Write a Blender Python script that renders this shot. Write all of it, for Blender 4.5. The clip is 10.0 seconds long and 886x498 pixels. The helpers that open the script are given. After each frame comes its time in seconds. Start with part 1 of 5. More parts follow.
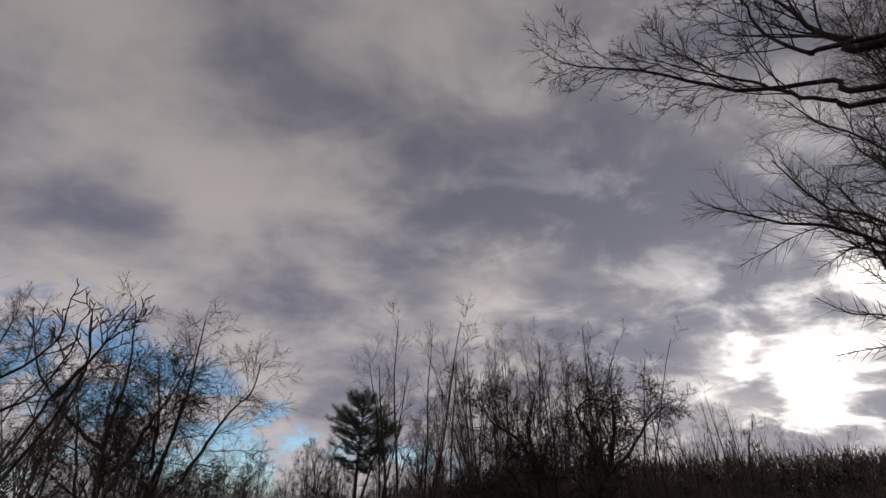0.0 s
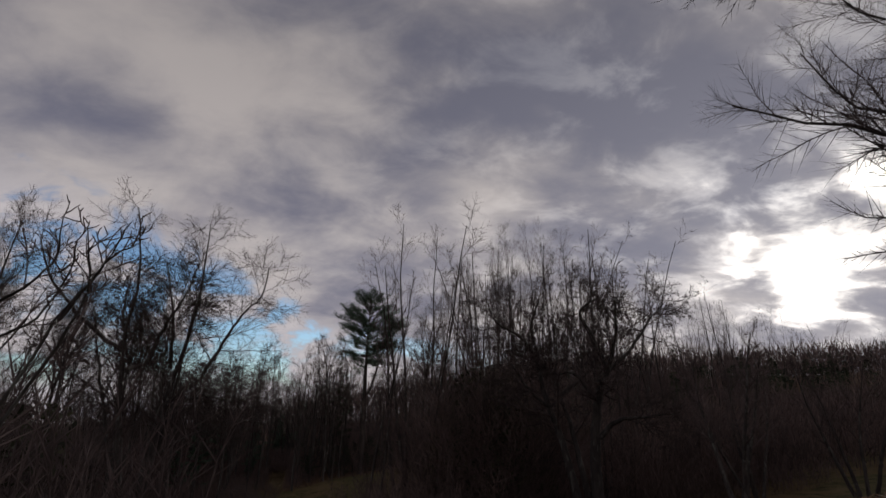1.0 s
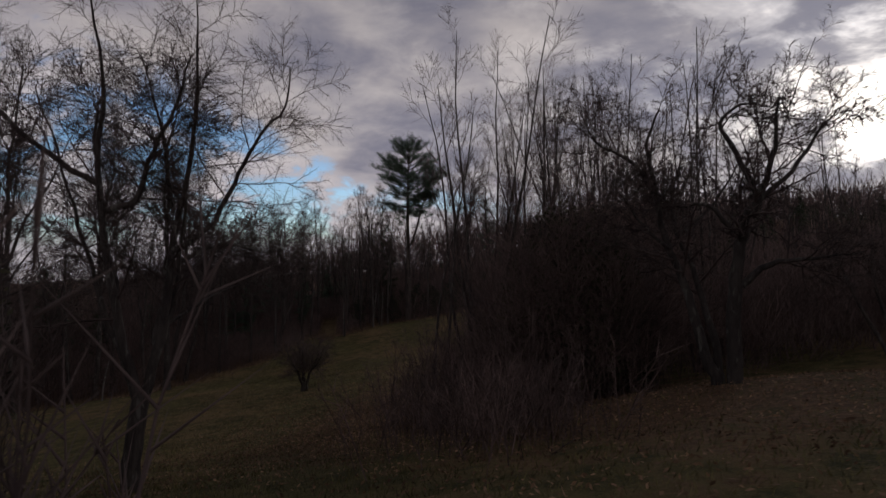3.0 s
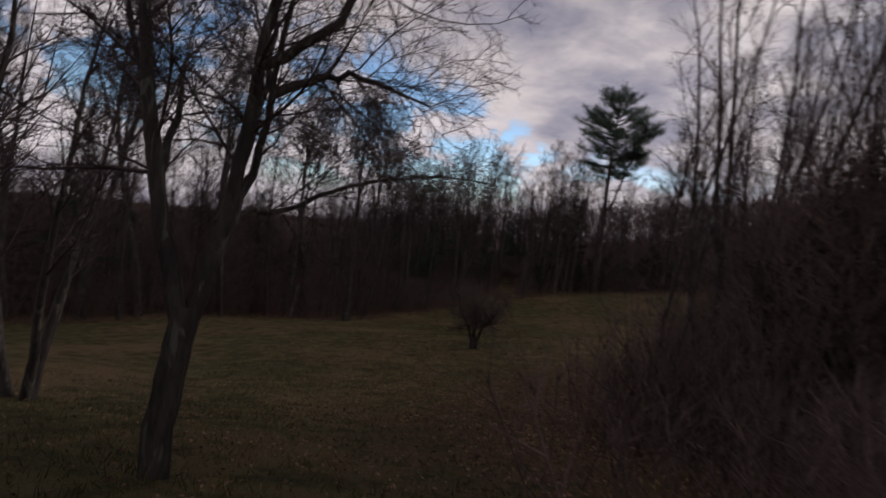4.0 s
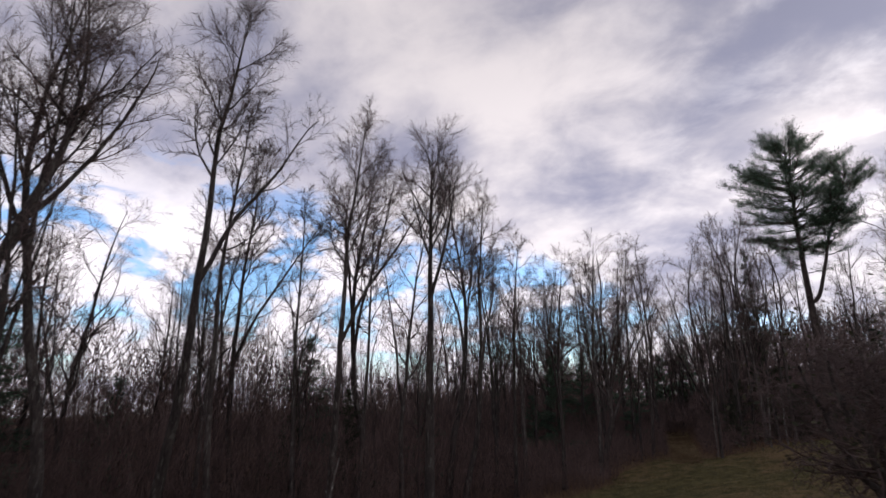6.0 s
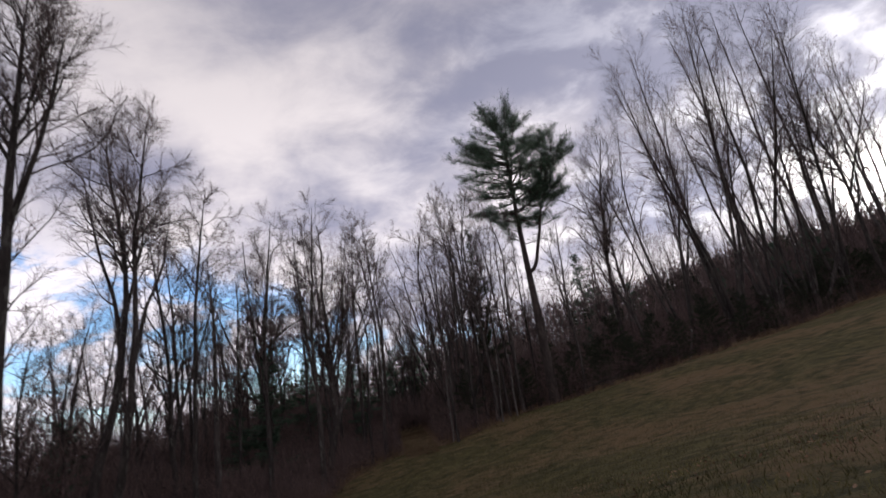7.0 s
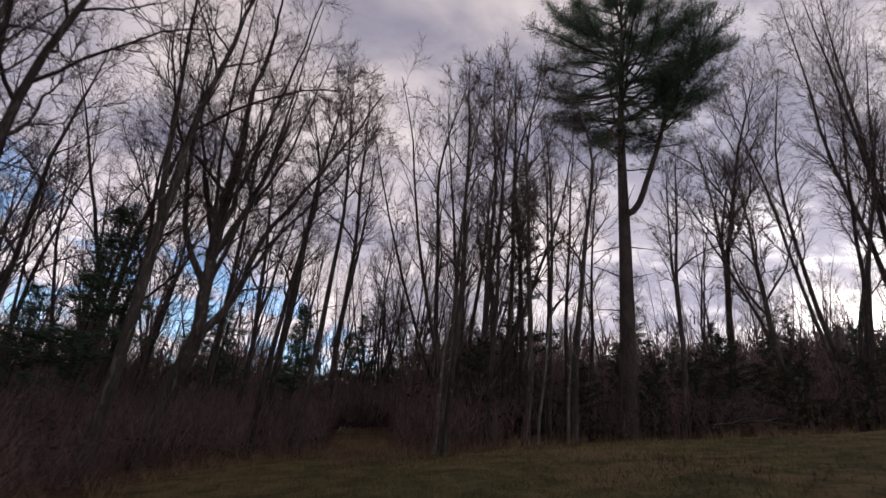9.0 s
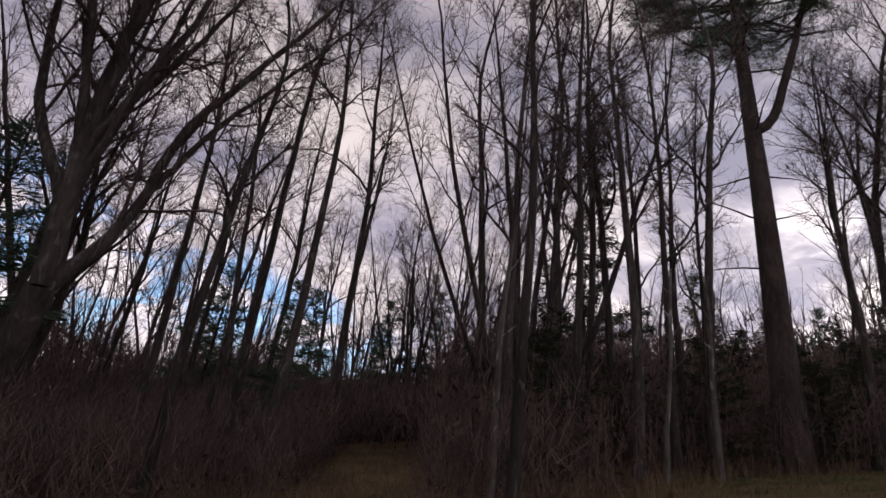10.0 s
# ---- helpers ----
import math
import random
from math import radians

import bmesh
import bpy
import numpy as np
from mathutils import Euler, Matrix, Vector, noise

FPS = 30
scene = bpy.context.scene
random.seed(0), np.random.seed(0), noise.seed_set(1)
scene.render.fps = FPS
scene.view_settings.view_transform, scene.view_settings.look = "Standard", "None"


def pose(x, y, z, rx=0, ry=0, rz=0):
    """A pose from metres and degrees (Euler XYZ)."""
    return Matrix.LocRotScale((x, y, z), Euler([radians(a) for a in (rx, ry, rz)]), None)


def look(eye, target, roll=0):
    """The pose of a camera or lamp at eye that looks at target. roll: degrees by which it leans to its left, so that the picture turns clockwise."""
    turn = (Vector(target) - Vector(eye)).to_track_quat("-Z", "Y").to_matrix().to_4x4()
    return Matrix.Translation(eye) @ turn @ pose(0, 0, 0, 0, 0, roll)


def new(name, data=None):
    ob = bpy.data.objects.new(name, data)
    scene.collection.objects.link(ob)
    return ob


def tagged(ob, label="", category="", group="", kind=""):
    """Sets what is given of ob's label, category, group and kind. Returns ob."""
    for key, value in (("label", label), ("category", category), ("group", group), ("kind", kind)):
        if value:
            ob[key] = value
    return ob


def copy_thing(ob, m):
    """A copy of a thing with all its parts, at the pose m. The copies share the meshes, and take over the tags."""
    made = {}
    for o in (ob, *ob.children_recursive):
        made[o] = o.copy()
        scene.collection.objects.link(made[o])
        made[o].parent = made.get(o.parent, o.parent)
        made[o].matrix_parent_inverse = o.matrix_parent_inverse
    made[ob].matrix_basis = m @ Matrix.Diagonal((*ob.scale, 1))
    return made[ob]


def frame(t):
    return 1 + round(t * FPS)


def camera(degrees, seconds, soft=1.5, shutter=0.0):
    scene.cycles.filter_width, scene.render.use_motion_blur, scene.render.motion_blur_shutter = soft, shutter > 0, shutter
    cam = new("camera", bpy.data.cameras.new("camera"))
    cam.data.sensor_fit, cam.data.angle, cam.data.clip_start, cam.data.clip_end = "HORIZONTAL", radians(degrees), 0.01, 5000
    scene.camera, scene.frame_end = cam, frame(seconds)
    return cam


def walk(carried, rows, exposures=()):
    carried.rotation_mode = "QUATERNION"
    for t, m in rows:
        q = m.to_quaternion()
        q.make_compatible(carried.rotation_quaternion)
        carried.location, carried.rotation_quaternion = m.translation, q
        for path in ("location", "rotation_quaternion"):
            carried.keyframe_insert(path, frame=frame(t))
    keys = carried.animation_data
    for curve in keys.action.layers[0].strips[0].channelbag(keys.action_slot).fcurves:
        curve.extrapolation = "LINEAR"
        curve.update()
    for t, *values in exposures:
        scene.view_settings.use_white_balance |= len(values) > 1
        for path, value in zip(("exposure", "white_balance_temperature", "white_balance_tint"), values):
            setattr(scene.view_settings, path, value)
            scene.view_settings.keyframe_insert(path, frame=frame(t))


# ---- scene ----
cam = camera(79.7, 10.0, shutter=0.15)
PATH = [
    (0, (0.009, -0.001, 0.510), (-0.132, 1.760, 1.448), 0.6),
    (0.5, (0.030, -0.036, 0.507), (-0.110, 1.767, 1.361), 0.3),
    (1, (-0.074, 0.160, 0.675), (-0.237, 2.063, 1.271), 0.5),
    (1.5, (-0.358, 0.790, 1.055), (-0.516, 2.737, 1.483), -3.6),
    (2, (-0.603, 1.536, 1.134), (-0.749, 3.511, 1.417), -2.8),
    (2.2, (-0.800, 1.922, 1.117), (-0.940, 3.902, 1.367), 2.4),
    (3.3, (-1.905, 5.048, 0.341), (-2.259, 7.016, 0.336), -1.1),
    (3.5, (-2.227, 5.909, 0.129), (-2.630, 7.868, 0.096), 1.7),
    (3.7, (-2.781, 7.005, 0.006), (-3.350, 8.922, -0.050), 4.0),
    (4, (-3.391, 8.461, -0.262), (-4.330, 10.225, -0.365), 6.3),
    (4.2, (-4.108, 9.624, -0.118), (-5.310, 11.212, -0.326), 13.4),
    (4.4, (-4.592, 10.583, -0.288), (-5.952, 12.022, -0.583), 11.6),
    (4.5, (-4.940, 11.065, -0.464), (-6.328, 12.474, -0.776), 7.2),
    (4.7, (-5.694, 12.543, -1.001), (-6.976, 14.050, -1.300), 0.4),
    (5, (-7.517, 15.234, -2.191), (-8.817, 16.742, -2.385), -1.6),
    (5.2, (-8.768, 17.172, -2.896), (-10.086, 18.675, -2.921), -1.4),
    (6.3, (-15.015, 26.105, -4.156), (-16.047, 27.692, -3.508), -5.7),
    (6.4, (-15.366, 26.904, -4.308), (-16.253, 28.579, -3.668), -11.0),
    (6.5, (-15.683, 27.784, -4.453), (-16.415, 29.544, -3.850), -11.0),
    (6.7, (-15.994, 30.198, -4.692), (-16.520, 32.044, -4.129), -12.3),
    (7, (-16.445, 32.518, -5.681), (-16.765, 34.412, -5.124), -9.4),
    (7.5, (-17.846, 37.182, -6.024), (-18.001, 39.086, -5.429), -4.6),
    (8, (-19.043, 41.532, -6.210), (-19.174, 43.430, -5.592), -5.5),
    (8.5, (-20.095, 46.218, -6.690), (-20.313, 48.102, -6.056), 0.4),
    (9, (-20.602, 50.882, -7.743), (-20.973, 52.716, -7.037), 5.8),
    (9.5, (-21.332, 55.150, -7.525), (-21.783, 56.956, -6.794), 4.2),
    (10, (-22.124, 58.101, -7.164), (-22.637, 59.899, -6.456), 6.0),
]
EXPOSURE = [(0.0, -0.12, 6500, 10), (2.2, -0.12, 6500, 10), (3.4, -0.05, 6500, 13), (4.0, 0.3, 6500, 14), (4.5, 0.72, 6500, 14), (5.0, 1.12, 6500, 14), (6.4, 1.06, 6200, 12), (7.5, 1.04, 6380, 13), (8.5, 1.04, 6480, 14), (9.5, 1.06, 6600, 17), (10.0, 1.06, 6600, 17)]
walk(cam, [(t, look(eye, target, roll)) for t, eye, target, roll in PATH], EXPOSURE)

# ---- sky and sun ----
SUN_AZ, SUN_EL = radians(31.0), radians(13.5)
SUN_DIR = Vector((math.sin(SUN_AZ) * math.cos(SUN_EL), math.cos(SUN_AZ) * math.cos(SUN_EL), math.sin(SUN_EL)))


def node(tree, kind, links=None):
    """A node with its inputs set or linked."""
    n = tree.nodes.new(kind)
    for slot, source in (links or {}).items():
        if isinstance(source, (int, float, tuple)):
            n.inputs[slot].default_value = source
        else:
            tree.links.new(source, n.inputs[slot])
    return n


def math_node(tree, op, a, b=0.0):
    n = node(tree, "ShaderNodeMath", {0: a, 1: b})
    n.operation = op
    return n.outputs[0]


def dot(tree, a, b):
    n = node(tree, "ShaderNodeVectorMath", {0: a, 1: b})
    n.operation = "DOT_PRODUCT"
    return n.outputs["Value"]


def smooth(tree, value, low, high, to_low=0.0, to_high=1.0):
    n = node(tree, "ShaderNodeMapRange", {0: value, 1: low, 2: high, 3: to_low, 4: to_high})
    n.interpolation_type = "SMOOTHSTEP"
    return n.outputs[0]


def mix(tree, factor, a, b, kind="MIX"):
    n = node(tree, "ShaderNodeMix")
    n.data_type, n.blend_type = "RGBA", kind
    for slot, source in ((0, factor), (6, a), (7, b)):
        if isinstance(source, (int, float, tuple)):
            n.inputs[slot].default_value = source
        else:
            tree.links.new(source, n.inputs[slot])
    return n.outputs[2]


CLOUD_BANKS = [(0.0, 20.5, 3.2, 0.11), (-32, 32.4, 4.0, 0.11), (-25.8, 31.5, 3.0, 0.06), (-40, 35, 3.5, 0.07), (-47, 40, 4.5, 0.05), (-17, 28, 3, 0.06), (-30, 26, 4, 0.08), (-16.6, 24, 3, 0.06),
               (-27, 12, 4.5, 0.16), (11, 34, 9, -0.04), (-10, 21, 5, -0.05), (14, 20, 6, -0.04), (-24, 23, 4, -0.05), (22, 24, 6, -0.03), (-50, 27, 6, -0.10), (-38, 27, 4, -0.08), (-20, 42, 7, 0.02), (-30, 45, 6, -0.04)]


def bearing_way(bearing, height):
    a, h = radians(bearing), radians(height)
    return Vector((math.sin(a) * math.cos(h), math.cos(a) * math.cos(h), math.sin(h)))


def build_world():
    world = bpy.data.worlds.new("winter_sky")
    scene.world = world
    world.use_nodes = True
    t = world.node_tree
    t.nodes.clear()
    out = node(t, "ShaderNodeOutputWorld")
    back = node(t, "ShaderNodeBackground")
    t.links.new(back.outputs[0], out.inputs[0])
    way = node(t, "ShaderNodeTexCoord").outputs["Generated"]
    sky = node(t, "ShaderNodeTexSky")
    sky.sky_type, sky.sun_disc, sky.sun_elevation, sky.sun_rotation = "NISHITA", False, SUN_EL, SUN_AZ
    sky.altitude, sky.air_density, sky.dust_density, sky.ozone_density = 300.0, 1.0, 0.3, 2.0
    blue = mix(t, 1.0, sky.outputs[0], (0.125, 0.135, 0.150, 1), "MULTIPLY")
    part = node(t, "ShaderNodeSeparateXYZ", {0: way})
    up = math_node(t, "MAXIMUM", part.outputs[2], 0.0)
    spread = math_node(t, "ADD", up, 0.34)
    flat = node(t, "ShaderNodeCombineXYZ", {0: math_node(t, "DIVIDE", part.outputs[0], spread),
                                           1: math_node(t, "DIVIDE", part.outputs[1], spread), 2: 0.7}).outputs[0]
    bent = node(t, "ShaderNodeMapping", {0: flat, 2: (0.0, 0.0, radians(-35)), 3: (0.9, 1.15, 1.0)}).outputs[0]
    big = node(t, "ShaderNodeTexNoise", {"Vector": bent, "Scale": 2.2, "Detail": 6.0, "Roughness": 0.52, "Distortion": 0.2}).outputs[0]
    fine = node(t, "ShaderNodeTexNoise", {"Vector": bent, "Scale": 6.0, "Detail": 6.0, "Roughness": 0.56, "Distortion": 0.3}).outputs[0]
    toward = dot(t, way, tuple(SUN_DIR))
    near = math_node(t, "MAXIMUM", toward, 0.0)
    wide = math_node(t, "POWER", near, 6.0)
    tight = math_node(t, "POWER", near, 260.0)
    mass = math_node(t, "ADD", math_node(t, "MULTIPLY", big, 0.66), math_node(t, "MULTIPLY", fine, 0.34))
    # where the sheet is thinner or thicker: bearing, height, width in degrees, and how much
    for bearing, height, width, amount in CLOUD_BANKS:
        bank = math_node(t, "POWER", math_node(t, "MAXIMUM", dot(t, way, tuple(bearing_way(bearing, height))), 0.0), 1.0 / radians(width) ** 2)
        mass = math_node(t, "ADD", mass, math_node(t, "MULTIPLY", bank, amount))
    lit = smooth(t, mass, 0.34, 0.69)
    grey = mix(t, lit, (0.142, 0.143, 0.192, 1), (0.428, 0.390, 0.384, 1))
    # the sheet is brighter low down, and thinner near the sun
    grey = mix(t, 1.0, grey, smooth(t, up, 0.12, 0.75, 1.32, 0.82), "MULTIPLY")
    thin = smooth(t, fine, 0.46, 0.66)
    medium = math_node(t, "POWER", near, 50.0)
    glow = math_node(t, "MULTIPLY", wide, math_node(t, "ADD", math_node(t, "MULTIPLY", thin, 0.20), 0.07))
    glow = math_node(t, "ADD", glow, math_node(t, "MULTIPLY", medium, math_node(t, "ADD", math_node(t, "MULTIPLY", thin, 0.22), 0.06)))
    grey = mix(t, 1.0, grey, mix(t, 1.0, glow, (1.0, 0.97, 0.93, 1), "MULTIPLY"), "ADD")
    gap = smooth(t, math_node(t, "ADD", big, math_node(t, "MULTIPLY", fine, 0.35)), 0.60, 0.74)
    # the sun stands behind two ragged breaks in the sheet
    upper = math_node(t, "POWER", math_node(t, "MAXIMUM", dot(t, way, tuple(bearing_way(37.2, 19.2))), 0.0), 900.0)
    breaks = math_node(t, "ADD", math_node(t, "MAXIMUM", tight, upper), math_node(t, "MULTIPLY", math_node(t, "SUBTRACT", fine, 0.5), 1.8))
    hot = math_node(t, "MULTIPLY", smooth(t, breaks, 0.22, 0.95), math_node(t, "ADD", math_node(t, "MULTIPLY", gap, 0.6), 1.3))
    hot = math_node(t, "MULTIPLY", hot, smooth(t, near, 0.955, 0.985))
    grey = mix(t, 1.0, grey, mix(t, 1.0, hot, (1.0, 0.95, 0.85, 1), "MULTIPLY"), "ADD")
    # the cloud sheet breaks up low in the west, into ragged bright cloud and blue
    west = dot(t, way, (-0.94, 0.34, 0.0))
    rag = node(t, "ShaderNodeTexNoise", {"Vector": node(t, "ShaderNodeMapping", {0: way, 3: (1.0, 1.0, 2.2)}).outputs[0],
                                         "Scale": 6.5, "Detail": 8.0, "Roughness": 0.6, "Distortion": 0.5}).outputs[0]
    limit = smooth(t, west, 0.45, 1.0, 0.12, 0.38)
    rise = math_node(t, "DIVIDE", math_node(t, "ADD", up, math_node(t, "MULTIPLY", math_node(t, "SUBTRACT", rag, 0.5), 0.16)), limit)
    open_w = math_node(t, "MULTIPLY", smooth(t, west, 0.20, 0.62), smooth(t, rise, 0.72, 1.15, 1.0, 0.0))
    cream = mix(t, open_w, grey, mix(t, smooth(t, rag, 0.36, 0.62), (0.33, 0.31, 0.37, 1), (0.62, 0.575, 0.585, 1)))
    hole = math_node(t, "MULTIPLY", open_w, smooth(t, rag, 0.42, 0.53, 1.0, 0.0))
    hole = math_node(t, "MULTIPLY", hole, smooth(t, up, 0.015, 0.08))
    whole = mix(t, hole, cream, blue)
    t.links.new(whole, back.inputs[0])
    back.inputs[1].default_value = 1.0


build_world()
sun = new("sun", bpy.data.lights.new("sun", "SUN"))
sun.data.energy, sun.data.angle, sun.data.color = 0.42, radians(14), (1.0, 0.93, 0.84)
sun.matrix_world = look((0, 0, 60), Vector((0, 0, 60)) - SUN_DIR)


# ---- materials ----
def material(name, dark, light, scale=6.0, roughness=0.9, bump=0.3, stretch=(1, 1, 1), spot=None, per_piece=0.0, stuff=False, bump_scale=None, thin=0.0):
    """Two noises between two colours, with a relief of its own; spot: a third colour in patches."""
    m = bpy.data.materials.new(name)
    m.use_nodes = True
    t = m.node_tree
    shade = t.nodes["Principled BSDF"]
    where = node(t, "ShaderNodeMapping", {0: node(t, "ShaderNodeTexCoord").outputs["Object"], 3: stretch}).outputs[0]
    coarse = node(t, "ShaderNodeTexNoise", {"Vector": where, "Scale": scale * 0.22, "Detail": 4.0}).outputs[0]
    grain = node(t, "ShaderNodeTexNoise", {"Vector": where, "Scale": scale, "Detail": 6.0, "Roughness": 0.65}).outputs[0]
    both = math_node(t, "ADD", math_node(t, "MULTIPLY", coarse, 0.5), math_node(t, "MULTIPLY", grain, 0.5))
    colour = mix(t, smooth(t, both, 0.36, 0.64), (*dark, 1), (*light, 1))
    if spot:
        patch = node(t, "ShaderNodeTexNoise", {"Vector": where, "Scale": scale * 0.6, "Detail": 3.0, "Distortion": 0.8}).outputs[0]
        colour = mix(t, smooth(t, patch, 0.56, 0.66), colour, (*spot, 1))
    if per_piece:
        chance = node(t, "ShaderNodeNewGeometry").outputs["Random Per Island"] if stuff else node(t, "ShaderNodeObjectInfo").outputs["Random"]
        tone = smooth(t, chance, 0.0, 1.0, 1.0 - per_piece, 1.0 + per_piece)
        colour = mix(t, 1.0, colour, tone, "MULTIPLY")
    t.links.new(colour, shade.inputs["Base Color"])
    shade.inputs["Roughness"].default_value = roughness
    shade.inputs["Specular IOR Level"].default_value = 0.25
    if bump:
        lift = node(t, "ShaderNodeTexNoise", {"Vector": where, "Scale": bump_scale or scale * 2.0, "Detail": 5.0}).outputs[0]
        relief = node(t, "ShaderNodeBump", {"Strength": bump, "Distance": 0.02, "Height": lift}).outputs[0]
        t.links.new(relief, shade.inputs["Normal"])
    if thin:
        # light passes through thin needles and leaves
        glow = node(t, "ShaderNodeBsdfTranslucent", {"Color": colour})
        both_ways = node(t, "ShaderNodeMixShader", {0: thin, 1: shade.outputs[0], 2: glow.outputs[0]})
        t.links.new(both_ways.outputs[0], t.nodes["Material Output"].inputs[0])
    return m


BARK = material("grey_brown_bark", (0.030, 0.025, 0.023), (0.078, 0.065, 0.058), 14, 0.92, 1.0, (1, 1, 0.25), (0.115, 0.108, 0.095), per_piece=0.2)
BARK_PALE = material("pale_lichen_bark", (0.075, 0.066, 0.059), (0.17, 0.155, 0.14), 12, 0.92, 0.7, (1, 1, 0.3), (0.30, 0.30, 0.27), 0.15)
BARK_BIRCH = material("white_birch_bark", (0.24, 0.22, 0.20), (0.42, 0.40, 0.37), 9, 0.8, 0.3, (1, 1, 3.0), (0.07, 0.06, 0.055))
TWIG = material("brown_twigs", (0.048, 0.034, 0.032), (0.122, 0.089, 0.081), 5, 0.9, 0.0, per_piece=0.22)
TWIG_RED = material("reddish_brush_twigs", (0.056, 0.039, 0.036), (0.162, 0.111, 0.096), 3, 0.9, 0.0, per_piece=0.35, stuff=True)
PINE_BARK = material("pine_bark", (0.036, 0.029, 0.026), (0.090, 0.072, 0.063), 10, 0.95, 0.9, (1, 1, 0.3))
NEEDLE = material("dark_pine_needles", (0.040, 0.066, 0.046), (0.100, 0.150, 0.096), 1.2, 0.75, 0.0, per_piece=0.35, stuff=True, thin=0.4)
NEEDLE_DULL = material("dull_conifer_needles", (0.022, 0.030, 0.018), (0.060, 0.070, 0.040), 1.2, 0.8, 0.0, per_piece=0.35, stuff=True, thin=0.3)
DRY_LEAF = material("brown_dry_leaves", (0.090, 0.052, 0.032), (0.31, 0.195, 0.120), 2.0, 0.8, 0.0, per_piece=0.5, stuff=True, thin=0.3)
GRASS = material("winter_grass_blades", (0.055, 0.055, 0.020), (0.18, 0.155, 0.062), 1.0, 0.85, 0.0, per_piece=0.45, stuff=True)
DRY_GRASS = material("dry_tan_grass", (0.12, 0.080, 0.045), (0.28, 0.20, 0.115), 1.0, 0.85, 0.0, per_piece=0.4, stuff=True)
BRUSH_LEAF = material("dark_brush_leaves", (0.030, 0.034, 0.020), (0.080, 0.070, 0.040), 2.0, 0.7, 0.0, per_piece=0.4, stuff=True, thin=0.3)


def ground_material():
    m = bpy.data.materials.new("meadow_and_leaf_litter")
    m.use_nodes = True
    t = m.node_tree
    shade = t.nodes["Principled BSDF"]
    where = node(t, "ShaderNodeTexCoord").outputs["Object"]
    broad = node(t, "ShaderNodeTexNoise", {"Vector": where, "Scale": 0.16, "Detail": 5.0, "Roughness": 0.6}).outputs[0]
    mid = node(t, "ShaderNodeTexNoise", {"Vector": where, "Scale": 1.6, "Detail": 6.0, "Roughness": 0.65}).outputs[0]
    tiny = node(t, "ShaderNodeTexNoise", {"Vector": where, "Scale": 26.0, "Detail": 5.0, "Roughness": 0.7}).outputs[0]
    grass = mix(t, smooth(t, math_node(t, "ADD", math_node(t, "MULTIPLY", mid, 0.5), math_node(t, "MULTIPLY", tiny, 0.5)), 0.38, 0.62),
                (0.042, 0.040, 0.015, 1), (0.148, 0.126, 0.050, 1))
    grass = mix(t, smooth(t, math_node(t, "ADD", math_node(t, "MULTIPLY", broad, 0.6), math_node(t, "MULTIPLY", mid, 0.4)), 0.45, 0.60), grass, (0.175, 0.118, 0.058, 1))
    leaf = node(t, "ShaderNodeTexVoronoi", {"Vector": where, "Scale": 14.0, "Randomness": 1.0})
    litter = mix(t, leaf.outputs["Color"], (0.050, 0.030, 0.018, 1), (0.185, 0.112, 0.064, 1))
    layer = node(t, "ShaderNodeAttribute")
    layer.attribute_name = "litter"
    split = layer.outputs["Fac"]
    rough_edge = math_node(t, "ADD", split, math_node(t, "MULTIPLY", math_node(t, "SUBTRACT", mid, 0.5), 1.1))
    colour = mix(t, smooth(t, rough_edge, 0.35, 0.65), grass, litter)
    t.links.new(colour, shade.inputs["Base Color"])
    shade.inputs["Roughness"].default_value = 0.95
    shade.inputs["Specular IOR Level"].default_value = 0.15
    relief = node(t, "ShaderNodeBump", {"Strength": 0.9, "Distance": 0.08, "Height": math_node(t, "ADD", tiny, math_node(t, "MULTIPLY", mid, 1.2))}).outputs[0]
    t.links.new(relief, shade.inputs["Normal"])
    return m


WOOD_LEAF = material("dull_brown_wood_leaves", (0.042, 0.030, 0.026), (0.110, 0.076, 0.060), 1.0, 0.85, 0.0, per_piece=0.4, stuff=True, thin=0.3)


# ---- the lie of the land ----
def ramp(v, a, b):
    s = np.clip((np.asarray(v, float) - a) / (b - a), 0, 1)
    return s * s * (3 - 2 * s)


def west_edge(y):
    """x of the western edge of the meadow."""
    return -36.8 + 4.6 * ramp(y, 33, 45) + 5.0 * ramp(y, 45, 66)


def north_edge(x):
    """y of the northern edge of the meadow."""
    return 66.0 + 6.0 * ramp(x, -25, -15) + 14.0 * ramp(x, -15, 22)


